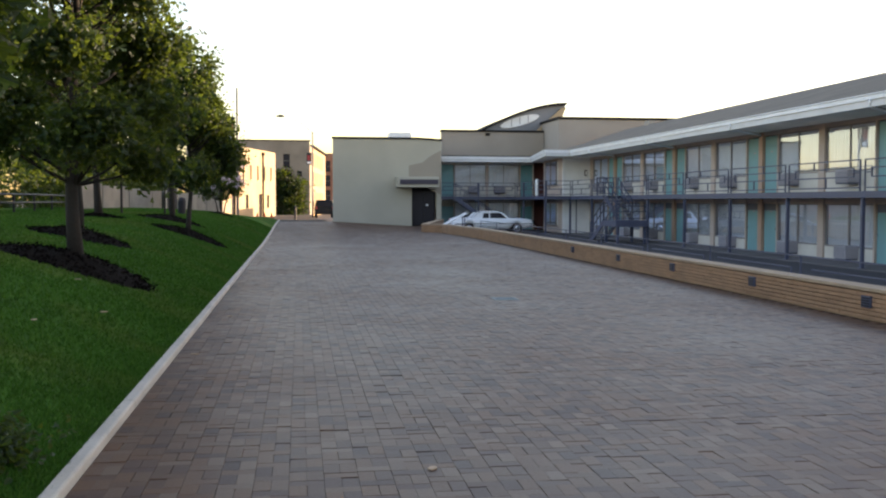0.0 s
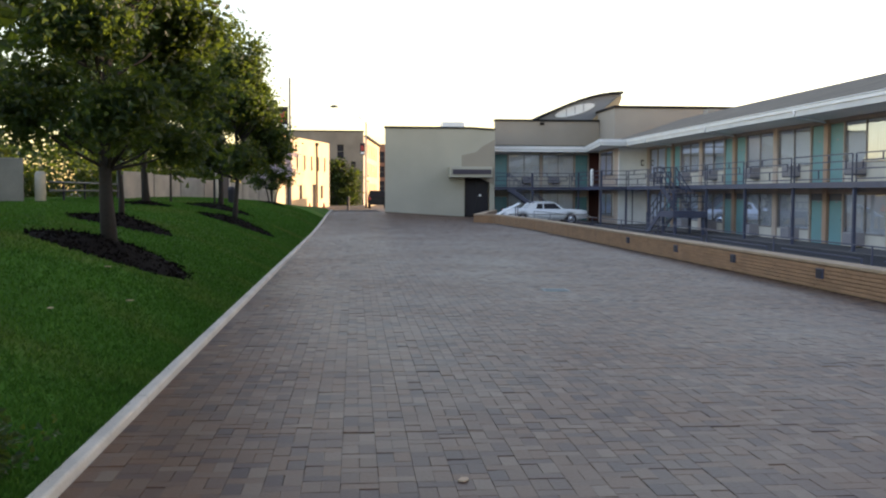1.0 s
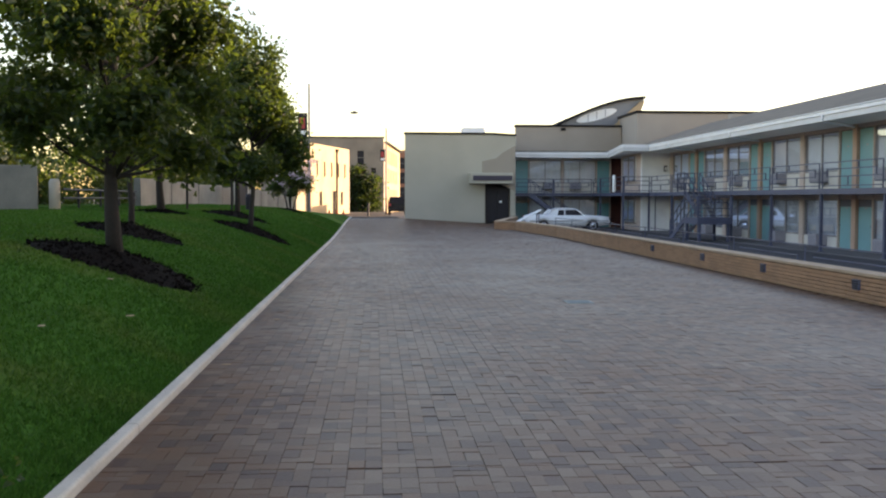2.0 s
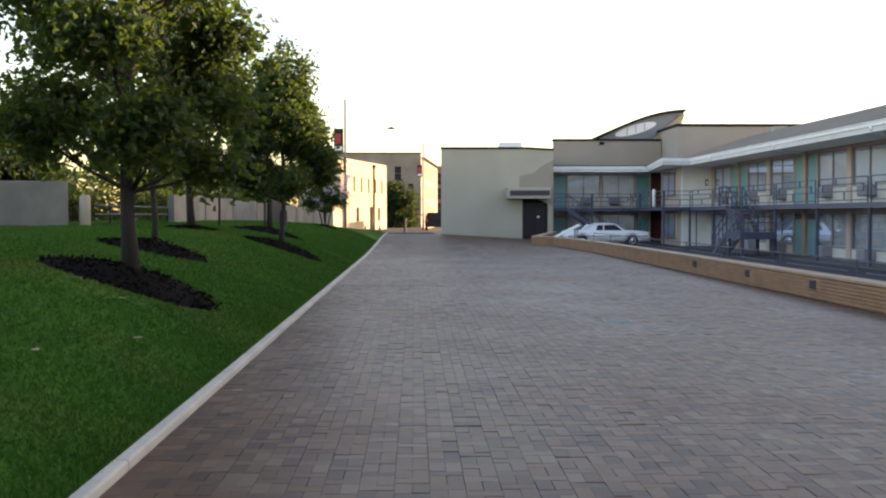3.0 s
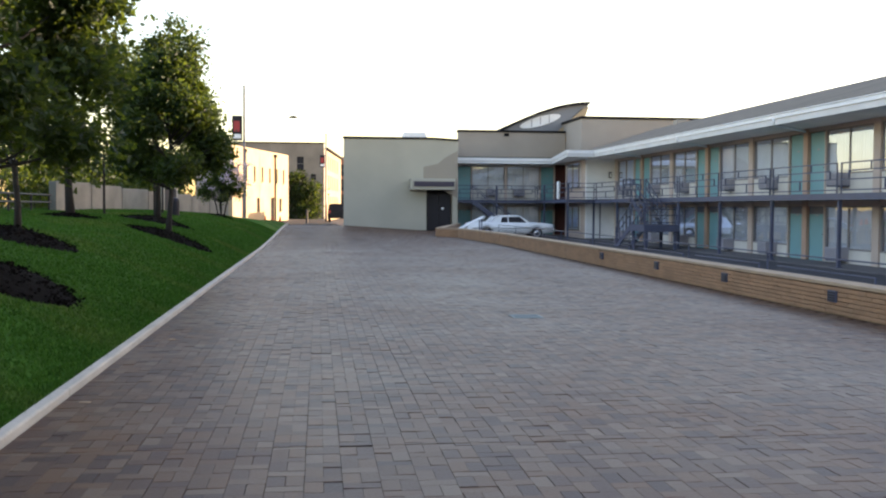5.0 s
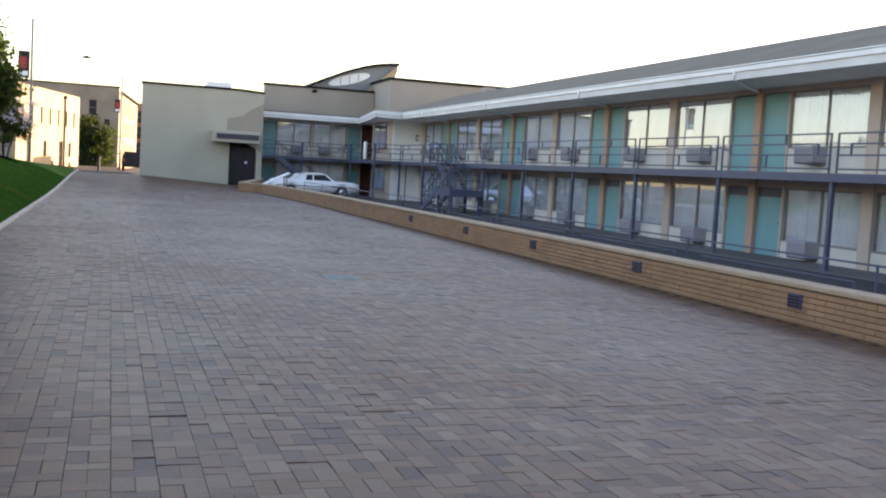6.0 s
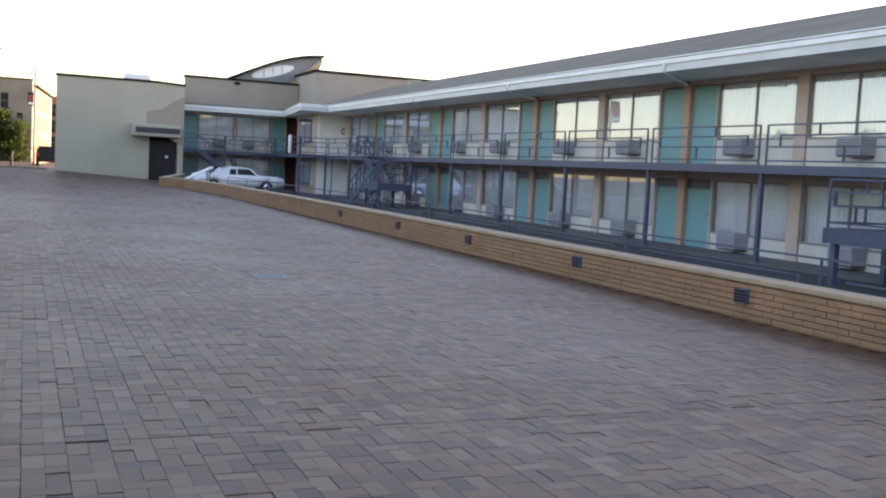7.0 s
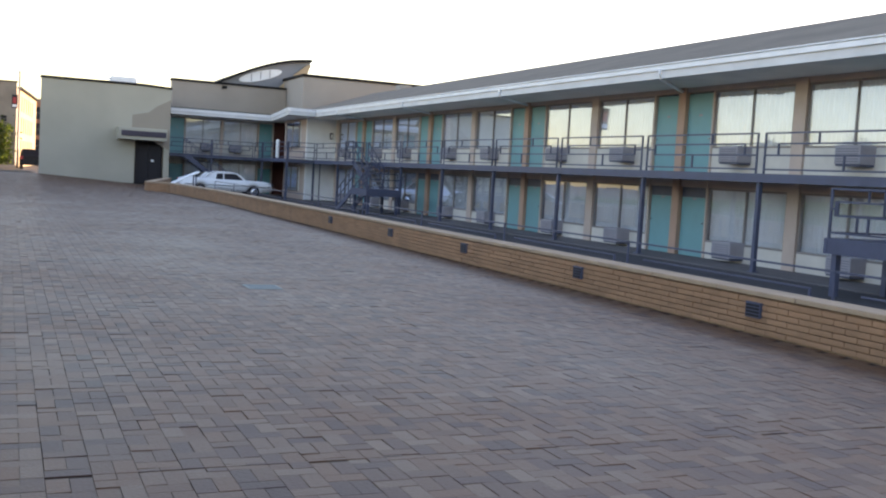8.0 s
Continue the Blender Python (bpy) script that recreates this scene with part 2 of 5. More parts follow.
# ---- mesh tools ----
class Shape:
    """Gathers boxes, bars and prisms for one mesh."""
    def __init__(self):
        self.v, self.f = [], []

    def add(self, verts, faces):
        k = len(self.v)
        self.v += [tuple(p) for p in verts]
        self.f += [tuple(i + k for i in f) for f in faces]
        return self

    def box(self, x0, x1, y0, y1, z0, z1):
        x0, x1, y0, y1, z0, z1 = min(x0, x1), max(x0, x1), min(y0, y1), max(y0, y1), min(z0, z1), max(z0, z1)
        return self.add([(x0, y0, z0), (x1, y0, z0), (x1, y1, z0), (x0, y1, z0), (x0, y0, z1), (x1, y0, z1), (x1, y1, z1), (x0, y1, z1)],
                        [(0, 3, 2, 1), (4, 5, 6, 7), (0, 1, 5, 4), (1, 2, 6, 5), (2, 3, 7, 6), (3, 0, 4, 7)])

    def quad(self, a, b, c, d):
        return self.add([a, b, c, d], [(0, 1, 2, 3)])

    def bar(self, a, b, w, h=None):
        """A square bar from a to b."""
        a, b, h = Vector(a), Vector(b), h or w
        d = (b - a).normalized()
        s = d.cross(Vector((0, 0, 1)))
        s = Vector((1, 0, 0)) if s.length < 0.01 else s.normalized()
        u = s.cross(d)
        q = [s * (i * w / 2) + u * (j * h / 2) for i, j in ((-1, -1), (1, -1), (1, 1), (-1, 1))]
        return self.add([a + k for k in q] + [b + k for k in q],
                        [(3, 2, 1, 0), (4, 5, 6, 7), (0, 1, 5, 4), (1, 2, 6, 5), (2, 3, 7, 6), (3, 0, 4, 7)])

    def tube(self, pts, radii, sides=10, caps=True):
        """A round tapering tube along points."""
        rings = []
        for i, p in enumerate(pts):
            p = Vector(p)
            d = (Vector(pts[min(i + 1, len(pts) - 1)]) - Vector(pts[max(i - 1, 0)])).normalized()
            s = d.cross(Vector((0.31, 0.93, 0.2))).normalized()
            u = d.cross(s)
            rings.append([p + (s * math.cos(2 * math.pi * k / sides) + u * math.sin(2 * math.pi * k / sides)) * radii[i] for k in range(sides)])
        faces = []
        for i in range(len(pts) - 1):
            for k in range(sides):
                faces.append((i * sides + k, i * sides + (k + 1) % sides, (i + 1) * sides + (k + 1) % sides, (i + 1) * sides + k))
        if caps:
            faces += [tuple(range(sides))[::-1], tuple(range((len(pts) - 1) * sides, len(pts) * sides))]
        return self.add([p for r in rings for p in r], faces)

    def prism(self, outline, axis, a, b):
        """An outline of (u, v) drawn out along an axis from a to b. x: (y, z); y: (x, z); z: (x, y)."""
        put = {"x": lambda u, v, w: (w, u, v), "y": lambda u, v, w: (u, w, v), "z": lambda u, v, w: (u, v, w)}[axis]
        n = len(outline)
        faces = [tuple(range(n))[::-1], tuple(range(n, 2 * n))] + [(i, (i + 1) % n, n + (i + 1) % n, n + i) for i in range(n)]
        return self.add([put(u, v, a) for u, v in outline] + [put(u, v, b) for u, v in outline], faces)

    def mesh(self, name, material, bevel=0.0, smooth=False, weld=False):
        me = bpy.data.meshes.new(name)
        me.from_pydata(self.v, [], self.f)
        bm = bmesh.new()
        bm.from_mesh(me)
        if weld:
            bmesh.ops.remove_doubles(bm, verts=bm.verts, dist=0.001)
        if len(self.f) > 1:
            bmesh.ops.recalc_face_normals(bm, faces=bm.faces)
        if bevel:
            bmesh.ops.bevel(bm, geom=bm.edges[:], offset=bevel, segments=1, affect="EDGES", clamp_overlap=True)
        bm.to_mesh(me)
        bm.free()
        if smooth:
            for p in me.polygons:
                p.use_smooth = True
        me.materials.append(material)
        return me


def part(name, shape, material, parent=None, label="", bevel=0.0, smooth=False, m=None):
    """One mesh object under a thing or part; shape: a Shape, or a mesh that alike parts share."""
    me = shape.mesh(name, material, bevel, smooth) if isinstance(shape, Shape) else shape
    ob = new(name, me)
    ob.parent = parent
    if m is not None:
        ob.matrix_basis = m
    if label:
        ob["label"] = label
    return ob


def thing(name, label, category, group="", kind="", m=None):
    ob = new(name)
    ob.empty_display_size = 0.2
    if m is not None:
        ob.matrix_basis = m
    return tagged(ob, label, category, group, kind)


def smooth(a, b, x):
    k = min(1.0, max(0.0, (x - a) / (b - a)))
    return k * k * (3 - 2 * k)


# ---- ground ----
LOT = -0.37          # level of the motel's sunken lot


def rise(x, y):
    """The plaza climbs a little towards its far, lawn-side corner."""
    return 0.31 * smooth(34, 64, y) * (1 - smooth(68, 88, y)) * min(1.0, max(0.0, (8.6 - x) / 5.2))


def lawn_z(x, y):
    u = max(0.0, -x - 0.045)
    top = 1.22 * (1 - 0.8 * smooth(42, 66, y))
    z = 0.02 + rise(x, y) + top * math.tanh(0.47 * u / top)
    return z + 0.03 * noise.noise(Vector((x * 0.35, y * 0.35, 0))) * min(1, u)


WALL_LINE = [(9.0, -14.0), (9.0, 41.0), (8.5, 49.4), (7.55, 50.3)]
ground = thing("ground", "open ground with asphalt streets out to the horizon", "ground", kind="structure")
s = Shape()
s.add([(-900, -700, -0.42), (900, -700, -0.42), (900, 1300, -0.42), (-900, 1300, -0.42)], [(0, 1, 2, 3)])
part("earth", s, ASPHALT, ground)

plaza = thing("pavement", "wide plaza of weathered grey and brown basket-laid pavers", "pavement", kind="structure")
s = Shape()
RIGHT_EDGE = [(-14, 9.0), (41, 9.0), (49.4, 8.5), (50.3, 7.55), (63.4, 10.4), (64, 10.4), (64.02, 3.1), (66, 3.1), (140, 2.6)]
LEFT_EDGE = [(-14, -0.1), (66, -0.1), (80, -4.3), (140, -6)]
ys = sorted({y for y, _ in RIGHT_EDGE + LEFT_EDGE} | {34 + 2 * i for i in range(28)})
for y in ys:
    xl, xr = (float(np.interp(y, [p[0] for p in e], [p[1] for p in e])) for e in (LEFT_EDGE, RIGHT_EDGE))
    row = [xl + (xr - xl) * i / 8 for i in range(9)]
    s.v += [(xl, y, -0.5)] + [(x, y, rise(x, y) - 0.008) for x in row] + [(xr, y, -0.5)]
s.f = [(j * 11 + i, j * 11 + i + 1, (j + 1) * 11 + i + 1, (j + 1) * 11 + i) for j in range(len(ys) - 1) for i in range(10)]
part("bedding", s, JOINT, plaza)

lot = thing("road", "dark asphalt lot below the retaining wall", "road", kind="structure")
s = Shape()
s.box(7.4, 19.3, -14, 68.1, -0.6, LOT)
part("surface", s, ASPHALT, lot)
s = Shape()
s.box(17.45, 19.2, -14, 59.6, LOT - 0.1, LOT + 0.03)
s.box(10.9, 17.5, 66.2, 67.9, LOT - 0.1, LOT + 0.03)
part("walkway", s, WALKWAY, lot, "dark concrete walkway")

lawn = thing("lawn", "mown green grass bank sloping up from the kerb", "lawn", kind="structure")
s = Shape()
xs = [-0.045, -0.3, -0.6, -0.9, -1.3, -1.7, -2.1, -2.6, -3.2, -3.8, -4.5, -5.5, -7, -9, -12, -16, -24]
ys = [-14 + 0.8 * i for i in range(101)]
s.v = [(x, y, lawn_z(x, y)) for y in ys for x in xs]
w = len(xs)
s.f = [(j * w + i, j * w + i + 1, (j + 1) * w + i + 1, (j + 1) * w + i) for j in range(len(ys) - 1) for i in range(w - 1)]
part("turf", s, LAWN, lawn, smooth=True)

kerb = thing("kerb", "pale concrete kerb between lawn and pavers", "kerb", kind="structure")
y = -14.0
while y < 66:
    s = Shape()
    s.prism([(-0.05, -0.3), (0.046, -0.3), (0.042, 0.048), (0.03, 0.06), (-0.05, 0.06)], "y", -1.494, 1.494)
    tilt = math.degrees(math.atan2(rise(0, y + 3) - rise(0, y), 3))
    part("kerbstone", s, CONCRETE, kerb, bevel=0.006, m=pose(0, y + 1.5, rise(0, y + 1.5), tilt, 0, 0))
    y += 3.0

# ---- retaining wall ----
ret = thing("wall_plaza", "low tan brick retaining wall with pale capstones and dark vents", "wall", kind="structure")


def wall_strip(a, b):
    """Core and capstones of one straight stretch; returns its direction and length."""
    a, b = Vector((*a, 0)), Vector((*b, 0))
    d = (b - a).normalized()
    L = (b - a).length
    n = Vector((d.y, -d.x, 0))
    mid = (a + b) / 2 + n * 0.14
    s = Shape()
    s.bar(tuple(a + n * 0.15 + Vector((0, 0, -0.05))), tuple(b + n * 0.15 + Vector((0, 0, -0.05))), 0.26, 0.86)
    part("core", s, MORTAR, ret)
    k = max(1, round(L / 1.2))
    for i in range(k):
        s = Shape()
        p, q = a + d * (L * i / k + 0.004) + n * 0.14, a + d * (L * (i + 1) / k - 0.004) + n * 0.14
        s.bar(tuple(p + Vector((0, 0, 0.42))), tuple(q + Vector((0, 0, 0.42))), 0.34, 0.055)
        part("capstone", s, CAP, ret, bevel=0.008)
    return a, d, n, L


stretches = [wall_strip(WALL_LINE[i], WALL_LINE[i + 1]) for i in range(3)]
stretches.append(wall_strip((7.55, 50.3), (10.3, 63.3)))

# ---- motel, main wing ----
FX, PX = 19.2, 17.7                 # facade and balcony posts
F1, F2 = LOT, 1.93                  # floor levels
HEAD1, HEAD2 = 1.55, 4.16           # heads of doors and windows
Y0, Y1 = -5.2, 59.6
CENTRES = [8.55 - 9.2, 8.55, 17.75, 26.95, 36.15, 45.35, 54.55]
motel = thing("motel_building", "two-storey motel wing with teal doors, salmon piers and white eaves", "motel", kind="structure")

# shared meshes, seen from the lot: width along y, facing -x, origin at the middle of the foot
def window_meshes(width, height):
    fr = Shape()
    for y in (-width / 2 + 0.03, width / 2 - 0.03, 0):
        fr.box(-0.03, 0.05, y - 0.018, y + 0.018, 0, height)
    for z in (0.025, height - 0.025):
        fr.box(-0.028, 0.048, -width / 2, width / 2, z - 0.025, z + 0.025)
    pane = Shape().quad((0, width / 2 - 0.06, 0.05), (0, 0.03, 0.05), (0, 0.03, height - 0.05), (0, width / 2 - 0.06, height - 0.05))
    cur = Shape()
    n, top = 90, height - 0.02
    pts = []
    for i in range(n + 1):
        y = -width / 2 + 0.02 + (width - 0.04) * i / n
        pts.append((0.1 + 0.03 * math.sin(i * 1.25) + 0.012 * math.sin(i * 0.37), y))
    cur.v = [(x, y, 0.02) for x, y in pts] + [(x, y, top) for x, y in pts]
    cur.f = [(i, i + 1, n + 2 + i, n + 1 + i) for i in range(n)]
    return fr.mesh("window_frame", FRAME), pane.mesh("pane", GLASS), cur.mesh("curtain", CURTAIN, smooth=True)


def door_meshes(width, height):
    leaf = Shape().box(0, 0.045, -width / 2, width / 2, 0.01, height)
    knob = Shape().tube([(-0.06, 0, 0), (-0.04, 0, 0), (-0.035, 0, 0), (0.0, 0, 0)], [0.02, 0.028, 0.012, 0.012], 8)
    plate = Shape().box(-0.006, 0.0, -0.075, 0.075, -0.028, 0.028)
    return leaf.mesh("door_leaf", TEAL, 0.004), knob.mesh("door_knob", CHROME, smooth=True), plate.mesh("number_plate", AC_GREY)


WIN_W, DOOR_W = 3.0, 1.12
win_up, win_low = window_meshes(WIN_W, HEAD2 - 2.62), window_meshes(WIN_W, HEAD1 - 0.1)
door_up, door_low = door_meshes(DOOR_W, HEAD2 - F2 - 0.04), door_meshes(DOOR_W, 1.27 - F1)


def add_window(parent, meshes, m):
    w = part("window", meshes[0], None, parent, m=m)
    for k in (0, 1):
        p = part("pane", meshes[1], None, w, m=Matrix.Translation((0, -WIN_W / 2 + 0.03 if k == 0 else 0, 0)))
        p.visible_shadow = False
    part("curtain", meshes[2], None, w, "pale pleated curtain")


def add_door(parent, meshes, m, side):
    d = part("door", meshes[0], None, parent, "teal painted door", m=m)
    part("door_knob", meshes[1], None, d, m=pose(0, side * 0.47, 0.95))
    part("number_plate", meshes[2], None, d, m=pose(0, 0, 1.6))


for c in CENTRES:
    s = Shape().box(FX - 0.06, FX + 0.2, c - 0.16, c + 0.16, F1, HEAD2 + 0.14)
    part("pier", s, RUST, motel, "orange painted pier between doors")
    s = Shape().box(FX - 0.04, FX + 0.2, c + 4.4, c + 4.8, F1, HEAD2 + 0.14)
    part("pier", s, SALMON, motel, "salmon painted pier")
    for sg in (-1, 1):
        yd, yw = c + sg * (0.16 + DOOR_W / 2 + 0.01), c + sg * (1.38 + WIN_W / 2)
        add_door(motel, door_up, pose(FX + 0.06, yd, F2), sg)
        add_door(motel, door_low, pose(FX + 0.06, yd, F1), sg)
        part("transom", Shape().box(FX + 0.06, FX + 0.1, yd - DOOR_W / 2, yd + DOOR_W / 2, 1.275, HEAD1), STEEL, motel, "dark blue-grey transom panel")
        part("jamb", Shape().box(FX - 0.02, FX + 0.2, c + sg * 1.305, c + sg * 1.375, F1, HEAD2), SALMON, motel)
        add_window(motel, win_up, pose(FX + 0.04, yw, 2.62))
        add_window(motel, win_low, pose(FX + 0.04, yw, 0.1))
        for z0, z1 in ((F1, 0.095), (F2, 2.615)):
            part("spandrel", Shape().box(FX + 0.01, FX + 0.2, yw - WIN_W / 2, yw + WIN_W / 2, z0, z1), CREAM_PANEL, motel, "cream panel below the window")
s = Shape()
s.box(FX + 0.0, FX + 0.2, Y0, Y1, HEAD1 + 0.003, F2 - 0.002)
s.box(FX + 0.0, FX + 0.2, Y0, Y1, HEAD2 + 0.003, 4.5)
part("band", s, SALMON, motel, "salmon band over the openings")
s = Shape().box(FX + 0.0, FX + 0.2, 59.36, Y1, F1, HEAD2)
part("wall", s, CREAM_PANEL, motel)
s = Shape().box(FX + 0.45, 28, Y0, Y1 + 2, F1 - 0.2, 4.4)
part("inner_wall", s, CREAM_PANEL, motel)

# roof: eave, fascia with gutter, soffit, gravelled slope
s = Shape()
s.prism([(17.12, 4.58), (22.6, 6.35), (28.4, 4.5), (28.4, 4.4), (17.2, 4.45)], "y", Y0 - 1, 62.5)
part("roof", s, ROOF, motel, "grey gravelled low-pitched roof")
s = Shape().box(17.22, FX + 0.1, Y0 - 1, 56.84, 4.3, 4.36)
s.prism([(15.66, 56.6), (17.22, 56.86), (19.3, 56.86), (19.3, 67.8), (17.06, 67.8), (17.06, 66.2)], "z", 4.3, 4.36)
s.box(10.35, 17.05, 66.2, 67.8, 4.3, 4.36)
part("soffit", s, SOFFIT, motel, "pale soffit under the eaves")
EAVE = [(17.2, Y0 - 1), (17.2, 56.8), (15.6, 56.5), (17.0, 66.1), (10.3, 66.1)]
for (xa, ya), (xb, yb) in zip(EAVE, EAVE[1:]):
    d = Vector((xb - xa, yb - ya, 0)).normalized() * 0.05
    s = Shape()
    s.bar((xa - d.x, ya - d.y, 4.37), (xb + d.x, yb + d.y, 4.37), 0.07, 0.2)
    part("fascia", s, FASCIA, motel, "pale grey fascia board")
    s = Shape()
    s.bar((xa - d.x, ya - d.y, 4.53), (xb + d.x, yb + d.y, 4.53), 0.17, 0.12)
    s.bar((xa - d.x, ya - d.y, 4.62), (xb + d.x, yb + d.y, 4.62), 0.22, 0.03)
    part("gutter", s, WHITE, motel, "white metal gutter")
s = Shape()
s.prism([(15.62, 56.55), (17.3, 56.85), (17.3, 62.6), (19.5, 62.6), (19.5, 67.9), (10.35, 67.9), (10.35, 66.15), (17.0, 66.15)], "z", 4.42, 4.57)
part("roof_deck", s, ROOF, motel)
for c in CENTRES:
    s = Shape()
    s.tube([(17.12, c - 1.7, 4.5), (17.14, c - 1.7, 4.34), (17.25, c - 1.62, 4.26), (19.0, c - 0.06, 4.22), (19.12, c, 4.2)], [0.045] * 5, 8)
    part("downspout", s, WHITE, motel, "white downspout elbow under the eave", smooth=True)

# ---- motel, far block and cross wing ----
far = thing("motel_cross_wing", "far wing of the motel with white panelled block and teal doors", "motel", kind="structure")
YW = 59.6
s = Shape()
s.box(17.5, 18.33, YW, YW + 0.2, F1, 4.3)
s.box(18.37, 19.2, YW, YW + 0.2, F1, 4.3)
s.box(18.32, 18.38, YW + 0.03, YW + 0.2, F1, 4.3)
part("white_panel", s, WHITE, far, "white painted wall panel")
part("panel_joint", Shape().box(18.32, 18.38, YW - 0.015, YW + 0.03, F1, F2 - 0.2), STEEL, far)
lamp = part("wall_lamp", Shape().box(18.85, 19.0, YW - 0.12, YW, 3.2, 3.55), DARK, far, "small dark wall lamp")
part("lamp_glass", Shape().box(18.875, 18.975, YW - 0.135, YW - 0.12, 3.25, 3.48), WHITE, lamp)
part("side_wall", Shape().box(17.5, 17.7, YW + 0.2, 64.6, F1, 4.3), SALMON, far, "shaded salmon side wall")
YF = 67.9
part("recess_wall", Shape().box(19.2, 19.4, 64.6, 68.4, F1, 4.3), RECESS, far, "dark red recess wall")
part("recess_return", Shape().box(17.7, 19.2, 64.4, 64.6, F1, 4.3), SALMON, far)
part("recess_back", Shape().box(17.6, 19.2, 68.2, 68.4, F1, 4.3), RECESS, far, "dark red recess wall")
for z in (F1, F2):
    add_window(far, win_up if z == F2 else win_low, pose(17.38, 62.3, 2.62 if z == F2 else 0.1))
turn = Matrix.Rotation(radians(90), 4, "Z")
for z, head, dm, wm in ((F1, HEAD1, door_low, win_low), (F2, HEAD2, door_up, win_up)):
    for x, sg in ((11.5, 1), (17.08, -1)):
        add_door(far, dm, Matrix.Translation((x, YF + 0.06, z)) @ turn @ Matrix.Diagonal((1, 0.75, 1, 1)), sg)
    sc = 2.2 / WIN_W
    for x in (13.08, 15.45):
        sill = 0.1 if z == F1 else 2.62
        add_window(far, wm, Matrix.Translation((x, YF + 0.04, sill)) @ turn @ Matrix.Diagonal((1, sc, 1, 1)))
        part("spandrel", Shape().box(x - 1.1, x + 1.1, YF + 0.01, YF + 0.2, z, sill - 0.004), CREAM_PANEL, far)
    part("band", Shape().box(10.4, 17.5, YF, YF + 0.2, head + 0.003, head + 0.38), CREAM_PANEL, far)
for x0, x1 in ((10.4, 11.07), (11.93, 11.97), (14.19, 14.34), (16.56, 16.64), (17.51, 17.6)):
    part("pier", Shape().box(x0, x1, YF - 0.03, YF + 0.2, F1, 4.3), SALMON, far)
part("inner_wall", Shape().box(10.4, 17.9, YF + 0.45, 76, F1, 4.5), CREAM_PANEL, far)

# balcony deck and its edge
deck = thing("balcony", "long steel-edged balcony deck along both motel wings", "balcony", kind="structure")
s = Shape()
s.prism([(17.62, Y0), (19.2, Y0), (19.2, 59.59), (17.49, 59.59), (17.49, 64.6), (19.2, 64.6), (19.2, 67.89), (10.6, 67.89), (10.6, 66.4), (16.0, 66.4), (16.0, 58.1), (17.62, 58.1)], "z", 1.8, F2 - 0.003)
part("slab", s, SLAB, deck)
DECK_EDGE = [(17.6, Y0), (17.6, 58.08), (15.98, 58.08), (15.98, 66.38), (10.6, 66.38)]
for (xa, ya), (xb, yb) in zip(DECK_EDGE, DECK_EDGE[1:]):
    s = Shape()
    s.bar((xa, ya, 1.83), (xb, yb, 1.83), 0.05, 0.2)
    part("edge_beam", s, STEEL, deck, "blue-grey steel edge beam")


def rail_panel(parent, a, b, z, high=0.92, flip=False):
    """One railing panel with the offset rectangle pattern, from a to b at floor level z."""
    a, b = Vector((*a, z)), Vector((*b, z)) if not isinstance(b, Vector) else b
    d = b - a
    at = lambda k, h: tuple(a + d * (1 - k if flip else k) + Vector((0, 0, h)))
    bars = [((0, 0.0), (0, high)), ((1, 0.0), (1, high)), ((0, high), (1, high)), ((0, 0.1), (1, 0.1)), ((0.08, 0.68), (0.9, 0.68)), ((0.08, 0.42), (1, 0.42)),
            ((0.08, 0.42), (0.08, 0.68)), ((0.9, 0.42), (0.9, 0.68)), ((0.62, 0.68), (0.62, high)), ((0.45, 0.1), (0.45, 0.42)), ((0, 0.55), (0.08, 0.55))]
    for (k0, h0), (k1, h1) in bars:
        part("bar", Shape().bar(at(k0, h0), at(k1, h1), 0.038, 0.038), STEEL, parent)


POSTS = [17.3 - 4.6 * 4 + 4.6 * i - 0.05 for i in range(14)]
railing = thing("balcony_railing", "blue-grey steel balcony railing with offset rectangle panels", "railing")
for i, y in enumerate(POSTS):
    post = thing("balcony_post", "square blue-grey steel post carrying the balcony", "post", "balcony posts")
    part("shaft", Shape().box(PX - 0.05, PX + 0.05, y - 0.05, y + 0.05, LOT + 0.03, F2 - 0.03), STEEL, post)
    part("foot_plate", Shape().box(PX - 0.1, PX + 0.1, y - 0.1, y + 0.1, LOT + 0.03, LOT + 0.05), STEEL, post)
    if i + 1 < len(POSTS):
        rail_panel(railing, (PX - 0.03, y + 0.13), (PX - 0.03, POSTS[i + 1] - 0.13), F2, flip=i % 2 == 1)
for a, b in (((PX, 58.15), (16.1, 58.15)), ((16.05, 58.25), (16.05, 64.1)), ((16.05, 64.3), (16.05, 66.3)), ((15.95, 66.45), (13.45, 66.45)), ((13.35, 66.45), (10.7, 66.45))):
    rail_panel(railing, a, b, F2)
for x, y in ((16.05, 58.2), (16.05, 64.2), (13.4, 66.45), (10.65, 66.45)):
    post = thing("balcony_post", "square blue-grey steel post carrying the balcony", "post", "balcony posts")
    part("shaft", Shape().box(x - 0.05, x + 0.05, y - 0.05, y + 0.05, LOT, 2.87), STEEL, post)
marker = thing("white_marker", "slim white upright marker fixed on the balcony corner", "marker")
part("tube", Shape().tube([(16.0, 60.3, 1.95), (16.0, 60.3, 2.0), (16.0, 60.3, 2.95), (16.0, 60.3, 3.0)], [0.06, 0.1, 0.1, 0.06], 10), WHITE, marker, smooth=True)

